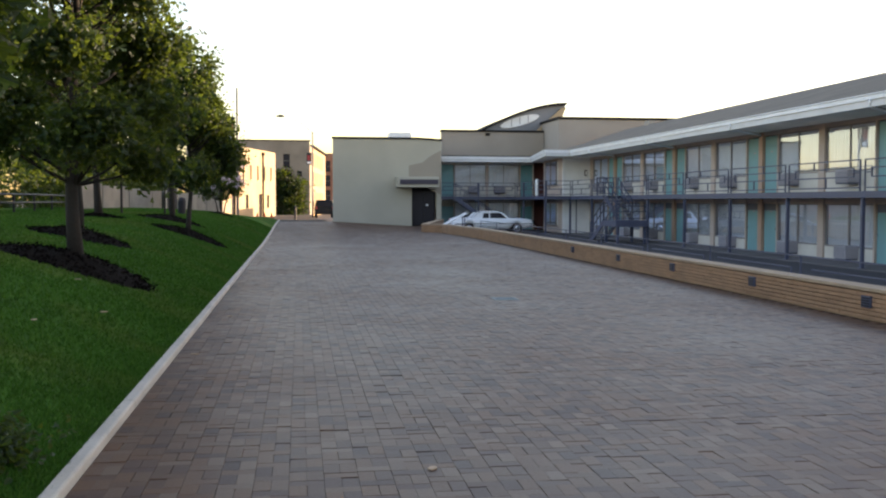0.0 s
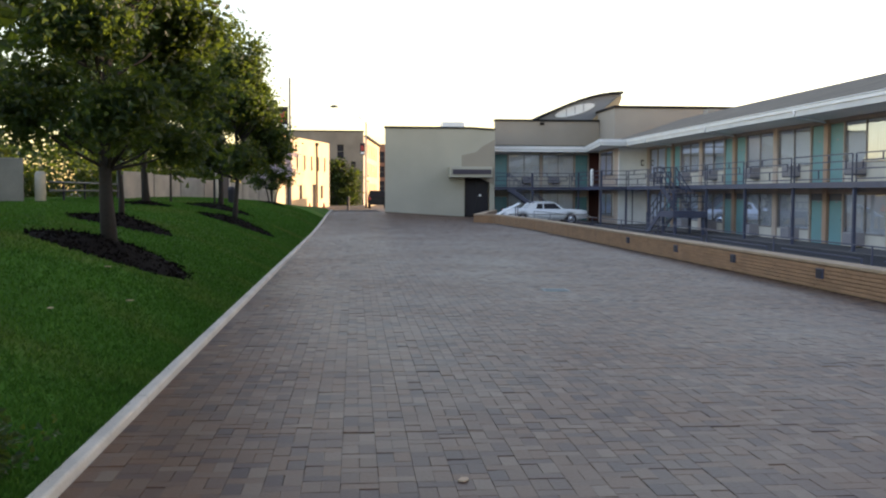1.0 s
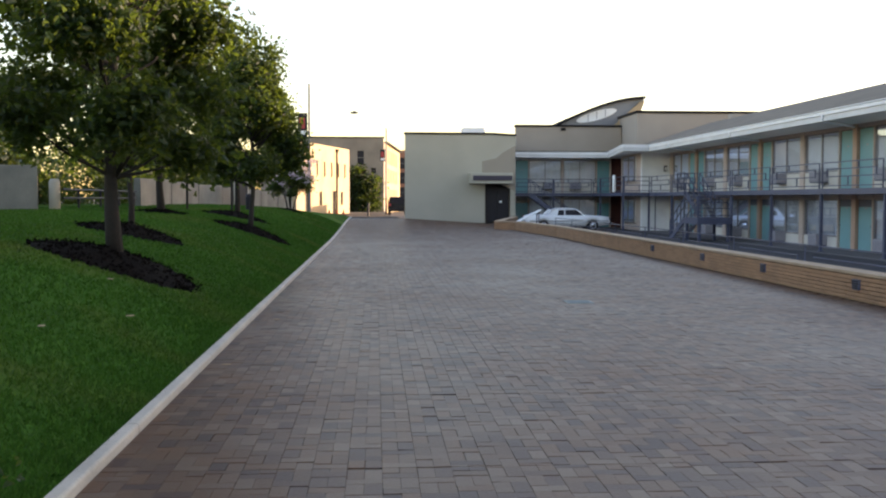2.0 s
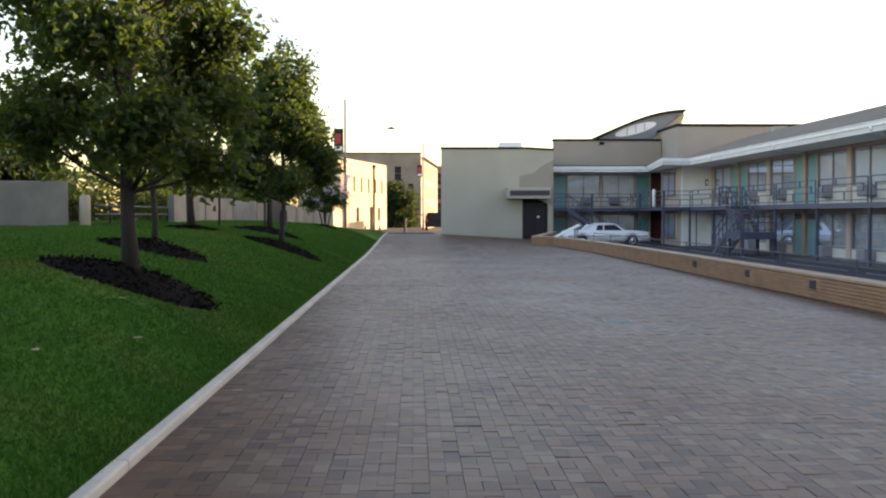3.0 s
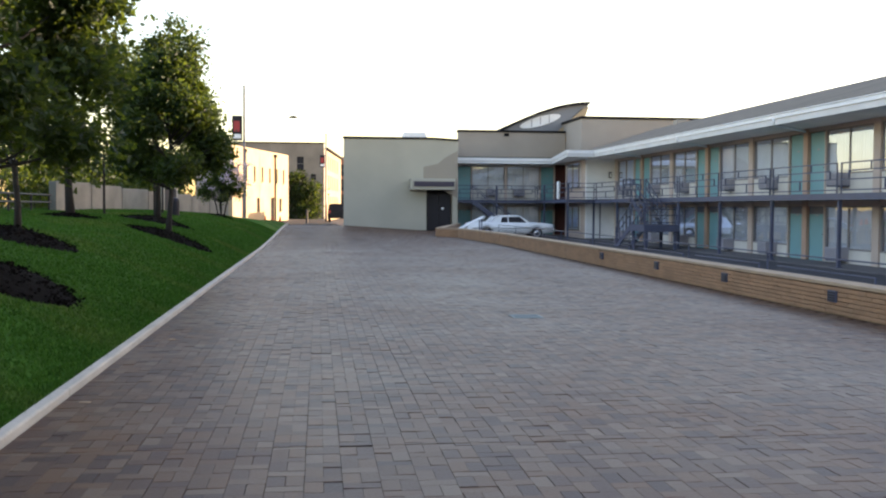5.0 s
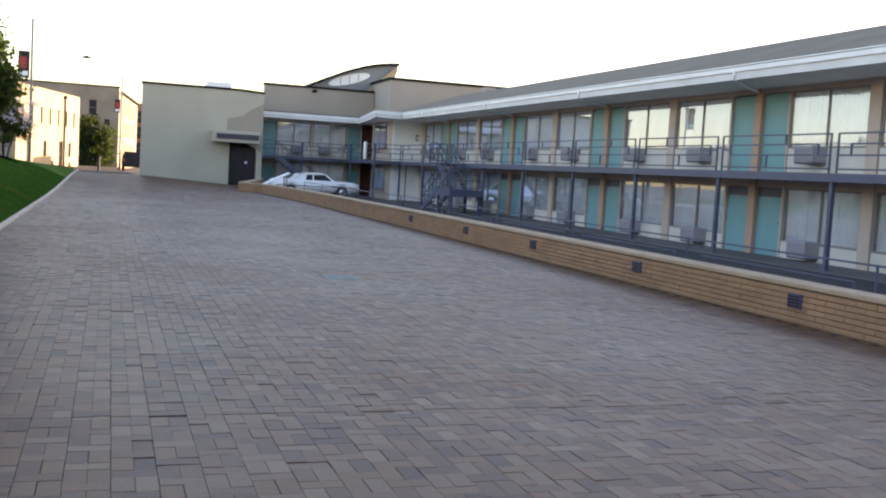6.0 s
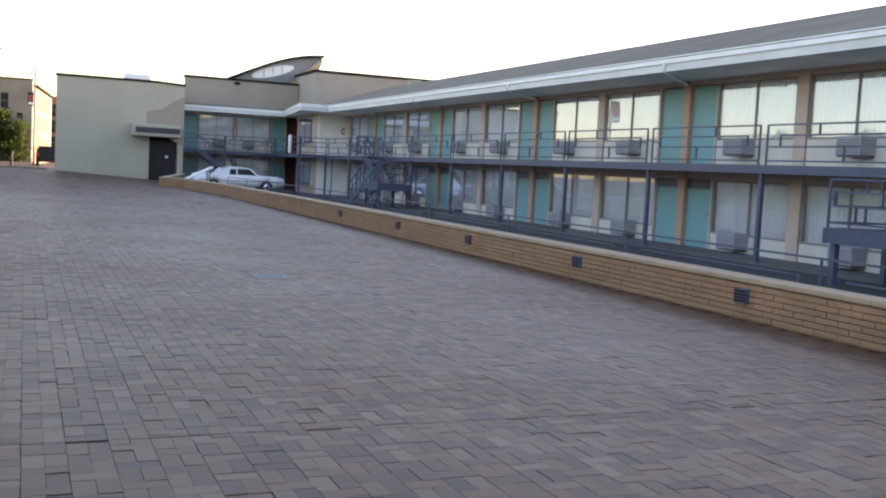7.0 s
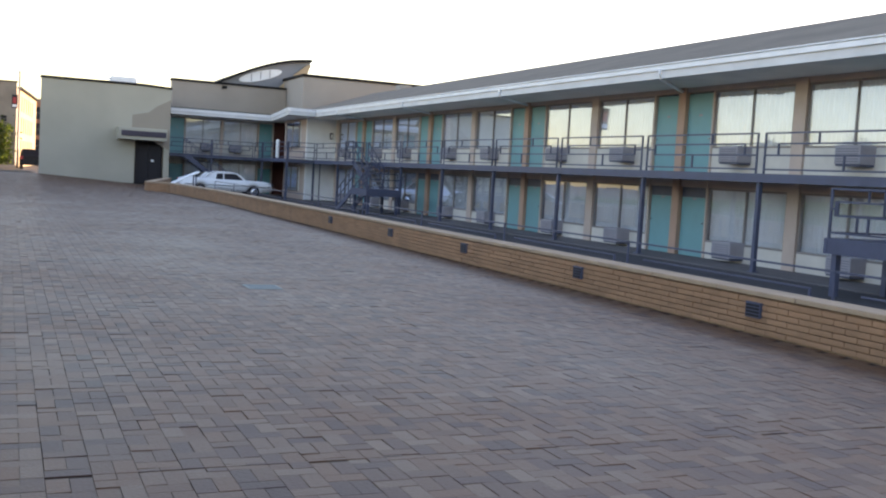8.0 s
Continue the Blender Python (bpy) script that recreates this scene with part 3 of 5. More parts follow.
# ---- taupe parapet, tower and curved roof behind the motel ----
hall = thing("museum_hall", "taupe stucco hall with a curved roof monitor behind the motel", "building", kind="structure")
part("parapet", Shape().box(11.1, 18.3, 67.95, 68.6, 4.5, 6.42), TAUPE, hall)
s = Shape()
s.box(11.05, 18.3, 67.88, 68.65, 6.42, 6.55)
s.box(11.1, 18.2, 67.9, 67.98, 4.68, 4.78)
part("coping", s, COPING, hall)
part("tower", Shape().box(18.35, 34, 64.0, 80, 4.2, 7.05), TAUPE_LIGHT, hall)
s = Shape()
s.box(18.3, 34, 63.93, 64.12, 7.05, 7.21)
s.box(18.28, 18.45, 64.12, 80, 7.05, 7.21)
part("coping", s, COPING, hall)
part("scupper", Shape().box(14.15, 14.45, 67.83, 67.95, 6.17, 6.34), COPING, hall)
arc = []
for i in range(25):
    k = i / 24
    x = 13.4 + 6.75 * k
    arc.append((x, 6.15 + 2.32 * math.sin(min(1.0, k * 0.98) * math.pi / 2 * 0.98) ** 0.95))
s = Shape()
s.prism(arc + [(19.1, 6.15)], "y", 69.0, 76)
part("monitor_wall", s, METAL_ROOF, hall, "grey metal curved monitor wall")
s = Shape()
outer = [(x - 0.02, z + 0.14) for x, z in arc] + [(20.4, arc[-1][1] + 0.06)]
for i in range(24):
    s.prism([outer[i], outer[i + 1], (arc[i + 1][0], arc[i + 1][1]), (arc[i][0], arc[i][1])], "y", 68.6, 76.3)
part("monitor_roof", s, COPING, hall, "thin dark curved roof edge")
s = Shape()
lens = [(16.8 + 1.4 * math.cos(a), 7.28 + 0.33 * math.sin(a) + 0.27 * math.cos(a) * 1.4) for a in np.linspace(0, 2 * math.pi, 28, endpoint=False)]
s.prism(lens, "y", 68.9, 69.0)
part("lens_window", s, WHITE, hall, "pale lens-shaped window")
for k in (-0.6, 0.0, 0.6):
    part("glazing_bar", Shape().box(16.8 + k - 0.02, 16.8 + k + 0.02, 68.87, 68.9, 7.03 + 0.27 * k, 7.53 + 0.27 * k), AC_GREY, hall)
s = Shape()
s.prism([(17.5, 6.15), (19.3, 6.15), (20.1, 8.27), (19.8, 8.24)], "y", 68.72, 68.98)
part("return_wall", s, CREAM_FACADE, hall, "cream wall under the roof tip")
part("ridge_box", Shape().box(22.2, 22.9, 57.5, 58.2, 5.9, 6.5), TAUPE_LIGHT, hall)

# ---- cream hall at the end of the plaza ----
big = thing("stucco_building", "plain cream stucco building with a canopied dark entrance", "building", kind="structure")
YB = 63.4
s = Shape()
s.prism([(3.45, -0.3), (8.5, -0.3), (8.5, 2.48), (10.1, 2.48), (10.1, -0.3), (10.42, -0.3), (10.42, 5.5), (8.9, 5.59), (3.45, 5.59)], "y", YB, YB + 0.35)
s.prism([(3.45, YB + 0.35), (3.8, YB + 0.35), (6.6, 82), (6.25, 82)], "z", -0.3, 5.57)
s.box(10.2, 10.42, YB + 0.35, 67.2, -0.3, 5.4)
part("wall", s, STUCCO, big)
part("roof", Shape().prism([(3.8, YB + 0.35), (10.2, YB + 0.35), (10.2, 82), (6.6, 82)], "z", 5.1, 5.25), ROOF, big)
s = Shape()
s.bar((3.4, YB + 0.15, 5.64), (8.9, YB + 0.15, 5.64), 0.42, 0.12)
s.bar((8.9, YB + 0.15, 5.64), (10.45, YB + 0.15, 5.55), 0.42, 0.12)
s.bar((3.6, YB + 0.36, 5.64), (6.4, 82, 5.63), 0.4, 0.116)
part("coping", s, COPING, big)
# Wall shade over the canopy, put in as a thin darker slab.
part("repainted_patch", Shape().prism([(8.3, 3.1), (10.41, 2.0), (10.41, 4.9), (9.6, 4.45), (9.2, 4.1), (8.3, 3.9)], "y", YB - 0.004, YB + 0.1), STUCCO_SHADE, big, "darker stucco patch painted in for shade on the wall")
part("canopy", Shape().box(7.45, 10.1, YB - 1.2, YB + 0.1, 2.49, 3.16), STUCCO, big, "stucco entrance canopy", bevel=0.02)
band = part("sign_band", Shape().box(7.62, 10.05, YB - 1.26, YB - 1.2, 2.68, 2.98), PURPLE_GREY, big, "dark purple-grey raised sign band")
x = 7.66
while x < 9.95:
    w = random.uniform(0.08, 0.2)
    part("sign_bar", Shape().box(x, x + w, YB - 1.285, YB - 1.26, 2.72, 2.74 + random.uniform(0.15, 0.24)), PURPLE_GREY, band)
    x += w + 0.04
s = Shape()
s.box(8.5, 10.1, YB + 0.9, YB + 1.0, -0.1, 2.6)
part("entrance_back", s, DARK, big, "dark glazed entrance recess")
for x0, x1 in ((8.56, 8.62), (9.27, 9.33), (9.98, 10.04)):
    part("door_stile", Shape().box(x0, x1, YB + 0.25, YB + 0.31, 0, 2.3), DARK, big)
for x0, x1 in ((8.63, 9.26), (9.34, 9.97)):
    part("door_leaf", Shape().box(x0, x1, YB + 0.27, YB + 0.3, 0.05, 2.25), DARK, big, "dark entrance door")
part("notice", Shape().box(9.45, 9.6, YB + 0.262, YB + 0.27, 1.3, 1.42), WHITE, big, "small white notice")
hv = thing("rooftop_unit", "pale boxy air handling unit on the flat roof", "rooftop unit")
part("casing", Shape().box(7.25, 8.7, 65.4, 67, 5.25, 6.15), WHITE, hv, bevel=0.03)
part("curb", Shape().box(7.35, 8.6, 65.5, 66.9, 5.2, 5.26), COPING, hv)

# ---- trees ----
def leaf_mesh(name, centres, per, spread, size, material, rng, lobed=False):
    """Many small folded leaves round the clump centres."""
    c = np.repeat(np.array(centres), per, axis=0)
    n = len(c)
    p = c + rng.normal(0, 1, (n, 3)) * spread * np.array([1, 1, 0.75])
    L = size * rng.uniform(0.6, 1.25, n)[:, None]
    d = rng.normal(0, 1, (n, 3)) * np.array([1, 1, 0.6]) + np.array([0, 0, -0.35])
    d /= np.linalg.norm(d, axis=1)[:, None]
    s = np.cross(d, rng.normal(0, 1, (n, 3)))
    s /= np.linalg.norm(s, axis=1)[:, None]
    u = np.cross(s, d)
    half = ((0.0, 0.0), (0.12, 0.16), (0.3, 0.3), (0.36, 0.14), (0.52, 0.36), (0.66, 0.36), (0.7, 0.14), (0.86, 0.2), (1.0, 0.0)) if lobed else ((0.0, 0.0), (0.3, 0.3), (0.6, 0.26), (1.0, 0.0))
    cols, faces, q = [], [], len(half)
    for sign in (1, -1):
        cols += [p + d * L * k + s * L * (sign * w) + u * L * (0.35 * w - 0.25 * k * k) for k, w in half]
    v = np.stack(cols, axis=1).reshape(-1, 3)
    k = np.arange(n)[:, None] * 2 * q
    f = np.concatenate([k + np.arange(q)[None], k + np.arange(2 * q - 1, q - 1, -1)[None]], axis=1).reshape(-1, q)
    me = bpy.data.meshes.new(name)
    me.from_pydata(v.tolist(), [], f.tolist())
    me.materials.append(material)
    return me


def tree(x, y, z, height, radius, bare, trunk_r, label, seed, clumps=170, per=62, leaf=0.13, material=None, peaks=1, fork=False, name="tree", taper=1.0, lobed=False):
    """A young tree: tapered trunk, limbs that rise outward, and an uneven crown of leaf clumps."""
    rng = np.random.default_rng(seed)
    t = thing(name, label, "tree", "trees on the bank" if name == "tree" else "", m=pose(x, y, z))
    s = Shape()
    n = 9
    pts = [(0.05 * math.sin(i * 0.9 + seed), 0.05 * math.cos(i * 0.7 + seed), -0.1 + (height * 0.93) * i / (n - 1)) for i in range(n)]
    s.tube(pts, [trunk_r * (1.12 if i == 0 else 1.0) * (1 - 0.9 * (i / (n - 1)) ** 0.8) + 0.008 for i in range(n)], 9)
    part("trunk", s, BARK, t, smooth=True)
    # the foliage gathers round the ends of the main limbs and leaves gaps between them
    la, lk = rng.uniform(0, 2 * math.pi, 26), (np.arange(26) + 0.5) / 26
    lr = radius * 0.78 * np.sin(math.pi * (lk * 0.86 + 0.14) ** (0.62 * taper)) ** 0.75
    lobes = np.stack([lr * np.cos(la), lr * np.sin(la), bare + (height - bare) * lk], axis=1)
    gather = 0.55
    centres = []
    limb_shape = Shape()
    for i in range(clumps):
        k = rng.uniform(0, 1) ** 0.85
        env = (math.sin(math.pi * min(1, (k * 0.86 + 0.14)) ** (0.62 * taper))) ** 0.75
        r = radius * env * math.sqrt(rng.uniform(0.03, 1.0)) * rng.uniform(0.82, 1.14)
        a = rng.uniform(0, 2 * math.pi)
        h = bare + (height - bare) * k + rng.normal(0, 0.12)
        c = np.array((r * math.cos(a), r * math.sin(a), h))
        lobe = lobes[np.argmin(((lobes - c) ** 2).sum(axis=1))]
        centres.append(tuple(c + (lobe - c) * gather))
    for j in range(peaks):
        a = 2 * math.pi * j / max(1, peaks) + 0.4
        for i in range(5):
            centres.append((0.35 * radius * math.cos(a), 0.35 * radius * math.sin(a), height * (0.93 + 0.05 * i) - 0.25 * j))
    for i in range(0, len(centres), 4):
        c = Vector(centres[i])
        h0 = max(bare * 0.8, c.z - 0.35 * math.hypot(c.x, c.y) - 0.5)
        mid = Vector((c.x * 0.45, c.y * 0.45, h0 + (c.z - h0) * 0.35))
        limb_shape.tube([(0, 0, h0), mid, c], [0.03 * (1 - 0.5 * h0 / height), 0.018, 0.006], 5, False)
    part("branchwork", limb_shape, BARK, t)
    part("crown", leaf_mesh("crown", centres, per, radius * 0.125, leaf, material or LEAF, rng, lobed), None, t)
    return t


OAK = "young broad-leaved tree with a dense dark green crown in mulch"
tree(-2.1, 5.8, lawn_z(-2.1, 5.8), 4.9, 1.8, 1.75, 0.08, "young broad-leaved tree with large dark leaves by the kerb", 11, 230, 90, 0.14, lobed=True)
tree(-1.82, 13.8, lawn_z(-1.82, 13.8) + 0.16, 5.9, 1.7, 1.15, 0.1, OAK, 3, 260, 165, 0.105, taper=1.2, lobed=True)
tree(-1.66, 27.2, lawn_z(-1.66, 27.2) + 0.12, 4.2, 1.45, 1.3, 0.07, "slim young tree with a pointed crown in mulch", 5, 150, 170, 0.12, peaks=1, taper=1.0)
tree(-2.7, 18.2, lawn_z(-2.7, 18.2) + 0.1, 3.9, 1.2, 1.2, 0.05, "slender young tree on the grass bank in mulch", 7, 90, 50, 0.14)
tree(-4.3, 28.5, lawn_z(-4.3, 28.5), 6.0, 1.9, 1.6, 0.11, OAK, 9, 130, 130, 0.12)
tree(-2.8, 32.5, lawn_z(-2.8, 32.5), 5.2, 1.5, 1.3, 0.09, OAK, 13, 100, 110, 0.12)
myrtle = tree(-2.3, 47, lawn_z(-2.3, 47), 2.1, 1.1, 0.8, 0.035, "low flowering shrub tree with pale pink blossom", 21, 110, 70, 0.09, LEAF, name="flowering_shrub")
rng = np.random.default_rng(4)
tips = [(1.0 * math.cos(a) * r, 1.0 * math.sin(a) * r, h) for a, r, h in zip(rng.uniform(0, 6.3, 90), rng.uniform(0.4, 1.2, 90), rng.uniform(1.3, 2.4, 90))]
part("blossom", leaf_mesh("blossom", tips, 24, 0.08, 0.08, BLOSSOM, rng), None, myrtle, "pale pink blossom heads")
for i, (dx, dy) in enumerate(((0.2, 0.1), (-0.22, 0.05), (0.02, -0.2))):
    part("stem", Shape().tube([(dx * 0.5, dy * 0.5, -0.05), (dx, dy, 0.5), (dx * 2, dy * 2, 1.2)], [0.035, 0.03, 0.015], 6), BARK, myrtle)
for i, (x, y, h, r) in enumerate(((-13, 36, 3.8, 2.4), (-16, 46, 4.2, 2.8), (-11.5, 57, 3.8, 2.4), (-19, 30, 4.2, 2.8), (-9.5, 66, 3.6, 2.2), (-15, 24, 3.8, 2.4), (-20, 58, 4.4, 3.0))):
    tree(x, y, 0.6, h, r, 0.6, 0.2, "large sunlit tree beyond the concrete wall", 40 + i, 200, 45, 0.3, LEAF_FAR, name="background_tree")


def mulch_bed(x, y, r, up, label="dark bark mulch ring round a tree trunk", seed=0):
    t = thing("mulch_bed", label, "mulch", "mulch beds")
    s = Shape()
    rings, seg = 5, 40
    s.v = [(x, y, lawn_z(x, y) + up)]
    for i in range(1, rings + 1):
        for k in range(seg):
            a = 2 * math.pi * k / seg
            rr = r * i / rings * (1 + 0.08 * noise.noise(Vector((math.cos(a) * 1.7, math.sin(a) * 1.7, seed))))
            px, py = x + rr * math.cos(a), y + rr * math.sin(a)
            q = 1 - i / rings
            s.v.append((px, py, lawn_z(px, py) + (up * q ** 1.2 + 0.012 + 0.025 * noise.noise(Vector((px * 7, py * 7, 1))) if i < rings else -0.02)))
    s.f = [(0, 1 + k, 1 + (k + 1) % seg) for k in range(seg)]
    for i in range(rings - 1):
        for k in range(seg):
            a, b = 1 + i * seg + k, 1 + i * seg + (k + 1) % seg
            s.f.append((a, a + seg, b + seg, b))
    part("mound", s, MULCH, t, smooth=True)
    rng = np.random.default_rng(seed)
    m = int(420 * r)
    a, q = rng.uniform(0, 6.283, m), r * np.sqrt(rng.uniform(0, 0.97, m))
    cs = [(x + qq * math.cos(aa), y + qq * math.sin(aa), 0) for aa, qq in zip(a, q)]
    cs = [(px, py, lawn_z(px, py) + 0.02 + up * max(0, 1 - math.hypot(px - x, py - y) / r) ** 1.2) for px, py, _ in cs]
    ob = part("bark_litter", leaf_mesh("bark_litter", cs, 4, 0.02, 0.045, MULCH, rng), None, t)
    tagged(ob, kind="stuff")


for i, (x, y, r, up) in enumerate(((-1.8, 13.65, 1.12, 0.16), (-1.65, 27.1, 1.05, 0.15), (-2.65, 18.1, 0.95, 0.16), (-4.3, 28.5, 0.75, 0.12), (-2.8, 32.5, 1.1, 0.15), (-2.3, 47, 0.6, 0.1), (-2.1, 5.8, 0.7, 0.1))):
    mulch_bed(x, y, r, up, seed=i + 1)
shrub = thing("shrub", "small dark shrub at the lawn's edge", "shrub", m=pose(-0.33, 4.75, lawn_z(-0.33, 4.75)))
rng = np.random.default_rng(77)
part("foliage", leaf_mesh("foliage", [(rng.normal(0, 0.09), rng.normal(0, 0.13), rng.uniform(0.0, 0.2)) for _ in range(60)], 16, 0.05, 0.05, LEAF, rng), None, shrub)
part("stem", Shape().tube([(0, 0, -0.05), (0, 0, 0.2)], [0.015, 0.008], 6), BARK, shrub)


# ---- concrete walls, gate and bin on the bank ----
def bank_wall(a, b, high, label):
    t = thing("wall_bank", label, "wall", kind="structure")
    a, b = Vector(a), Vector(b)
    L = (b - a).length
    k = max(1, round(L / 3.0))
    for i in range(k):
        p, q = a.lerp(b, i / k + 0.002), a.lerp(b, (i + 1) / k - 0.002)
        z0 = min(lawn_z(p.x, p.y), lawn_z(q.x, q.y)) - 0.2
        zt = (lawn_z(a.x, a.y) + high) * (1 - (i + 0.5) / k) + (lawn_z(b.x, b.y) + high) * (i + 0.5) / k
        s = Shape().bar((p.x, p.y, (z0 + zt) / 2), (q.x, q.y, (z0 + zt) / 2), 0.28, zt - z0)
        part("panel", s, OLD_CONCRETE, t, bevel=0.02)


bank_wall((-7.5, 28.2), (-16, 25.5), 1.2, "stained grey concrete garden wall")
bank_wall((-7.4, 39), (-3.4, 60), 1.1, "long stained grey concrete garden wall")
hedge = thing("hedge", "dark dense hedge behind the concrete wall", "hedge")
rng = np.random.default_rng(61)
cs = []
for _ in range(560):
    k = rng.uniform(0, 1)
    cs.append((-17 + 10.5 * k + rng.normal(0, 0.5), 22 + 42 * k + rng.normal(0, 0.5), 0.7 + rng.uniform(0, 1) * (3.2 + 0.5 * math.sin(k * 23))))
part("foliage", leaf_mesh("foliage", cs, 40, 0.4, 0.24, LEAF, rng), None, hedge)
for c in cs[::14]:
    part("stem", Shape().tube([(c[0], c[1], 0.4), (c[0] + 0.05, c[1], c[2])], [0.04, 0.015], 5), BARK, hedge)
gate = thing("pipe_gate", "low pipe railing between concrete wall ends", "railing")
for x, y in ((-7.3, 31.2), (-7.35, 33.8), (-7.4, 36.4), (-7.4, 38.6)):
    z = lawn_z(x, y)
    part("post", Shape().tube([(x, y, z - 0.1), (x, y, z + 0.55)], [0.035, 0.035], 8), DARK, gate)
for h in (0.25, 0.5):
    part("rail", Shape().tube([(-7.25, 29.5, 1.3 + h), (-7.4, 38.9, 1.3 + h)], [0.03, 0.03], 8), DARK, gate)
bol = thing("concrete_post", "round pale concrete gate post", "post")
part("shaft", Shape().tube([(-7.2, 28.6, 1.0), (-7.2, 28.6, 2.0), (-7.2, 28.6, 2.08)], [0.15, 0.15, 0.1], 14), CONCRETE, bol, smooth=True)
dgate = thing("garden_gate", "dark steel gate between pale posts in the concrete wall", "gate")
ga, gb = Vector((-5.42, 49.4, 0)), Vector((-5.08, 51.2, 0))
gz, gn = lawn_z(-5.2, 50.3), Vector((0.28, -0.053, 0))
part("gate_leaf", Shape().bar(tuple(ga + gn + Vector((0, 0, gz + 0.55))), tuple(gb + gn + Vector((0, 0, gz + 0.55))), 0.06, 1.15), DARK, dgate)
for p in (ga, gb):
    part("gate_post", Shape().box(p.x + gn.x - 0.07, p.x + gn.x + 0.07, p.y + gn.y - 0.07, p.y + gn.y + 0.07, gz - 0.1, gz + 1.3), CONCRETE, dgate, "pale concrete gate post", bevel=0.01)
bin_ = thing("litter_bin", "small dark litter bin on the lawn by the wall", "bin", m=pose(-3.3, 40, lawn_z(-3.3, 40)))
part("body", Shape().tube([(0, 0, -0.05), (0, 0, 0.5), (0, 0, 0.55)], [0.15, 0.16, 0.15], 14), DARK, bin_)
part("lid", Shape().tube([(0, 0, 0.55), (0, 0, 0.63), (0, 0, 0.66)], [0.165, 0.12, 0.04], 14), DARK, bin_)
for x, y, h in ((-4.6, 34.0, 2.1), (-3.6, 37.2, 2.2), (-3.9, 41.0, 2.2)):
    st = thing("support_stake", "thin dark upright stake beside a young tree", "stake", "tree stakes")
    part("shaft", Shape().tube([(x, y, lawn_z(x, y) - 0.1), (x, y, lawn_z(x, y) + h)], [0.04, 0.035], 7), BARK, st)


# ---- far street ----
def wall_with_windows(parent, a, b, z0, z1, wins, material, thick=0.35, pane=None):
    """A wall from a to b (outer face on the right-hand side), with real openings: (along, sill, width, height)."""
    a, b = Vector((*a, 0)), Vector((*b, 0))
    d = (b - a).normalized()
    L = (b - a).length
    n = Vector((d.y, -d.x, 0))
    m = Matrix(((d.x, -n.x, 0, a.x), (d.y, -n.y, 0, a.y), (0, 0, 1, 0), (0, 0, 0, 1)))   # along, inward, up
    cuts = sorted({0.0, L} | {w[0] for w in wins} | {w[0] + w[2] for w in wins})
    s = Shape()
    for u0, u1 in zip(cuts, cuts[1:]):
        mid = (u0 + u1) / 2
        z = z0
        for w in sorted((w for w in wins if w[0] < mid < w[0] + w[2]), key=lambda w: w[1]):
            s.box(u0, u1, 0, thick, z, w[1])
            z = w[1] + w[3]
        s.box(u0, u1, 0, thick, z, z1)
    part("wall", s.mesh("wall", material, weld=True), None, parent, m=m)
    for u, sill, ww, hh in wins:
        w = part("window", Shape().box(u - 0.04, u + ww + 0.04, -0.05, 0.1, sill - 0.1, sill), material, parent, m=m)
        part("pane", Shape().box(u, u + ww, 0.16, 0.2, sill, sill + hh), DARK, w)
        part("sash", Shape().box(u, u + ww, 0.12, 0.16, sill + hh / 2 - 0.03, sill + hh / 2 + 0.03), OLD_CONCRETE, w)
    return m


cream = thing("cream_building", "two-storey cream painted building lit by low sun", "building")
wins = [(1.2 + 2.45 * i, 3.7, 0.55, 1.4) for i in range(7)] + [(2.6, 0.0, 1.1, 2.3), (7.0, 0.9, 0.9, 1.3), (11.5, 0.0, 1.2, 2.3), (14.5, 0.9, 0.9, 1.3)]
CA, CB = (-5.4, 90.0), (-1.15, 107.5)
mcream = wall_with_windows(cream, CA, CB, -0.3, 6.7, wins, CREAM_FACADE)
wall_with_windows(cream, (-8.6, 90.8), CA, -0.3, 6.6, [(1.0, 3.4, 0.8, 1.5)], OLD_WALL)
wall_with_windows(cream, CB, (-4.4, 108.2), -0.3, 6.7, [], OLD_WALL)
s = Shape().prism([(-8.5, 91.0), (-5.55, 90.3), (-1.4, 107.3), (-4.4, 108.0)], "z", 6.3, 6.4)
part("roof", s, ROOF, cream)
for u in (3.2, 12.8):
    p = Matrix(mcream) @ Vector((u, -0.12, 0))
    part("downpipe", Shape().tube([(p.x, p.y, 0.0), (p.x, p.y, 6.2), (p.x, p.y, 6.25), (p.x, p.y, 6.5)], [0.09, 0.09, 0.2, 0.2], 8), BARK, cream, "dark rusty downpipe with hopper head")

grey = thing("grey_building", "old grey-brown brick building with creeper on its wall", "building")
wall_with_windows(grey, (-9.5, 118), (2.55, 118), -0.3, 8.6, [(9.0, 5.5, 0.75, 1.6), (5.8, 5.5, 0.75, 1.6), (10.6, 4.5, 0.55, 0.6)], OLD_WALL)
wall_with_windows(grey, (2.55, 118), (4.4, 160), -0.3, 8.2, [], OLD_WALL)
part("roof", Shape().box(-9.4, 2.4, 118.3, 150, 8.0, 8.1), ROOF, grey)
part("coping", Shape().box(-9.6, 2.65, 117.9, 118.4, 8.6, 8.72), COPING, grey)
row = thing("lit_building", "cream three-storey building in low sun down the street", "building")
wins = [(1.2 + 3.0 * i, z, 1.0, 1.7) for i in range(7) for z in (1.0, 3.6, 6.0)]
wall_with_windows(row, (2.75, 124), (5.2, 150), -0.3, 8.3, wins, CREAM_FACADE)
wall_with_windows(row, (2.45, 123.9), (2.75, 123.9), -0.3, 8.3, [], CREAM_FACADE)
part("coping", Shape().bar((2.8, 124, 8.4), (5.25, 150, 8.4), 0.6, 0.2), COPING, row)
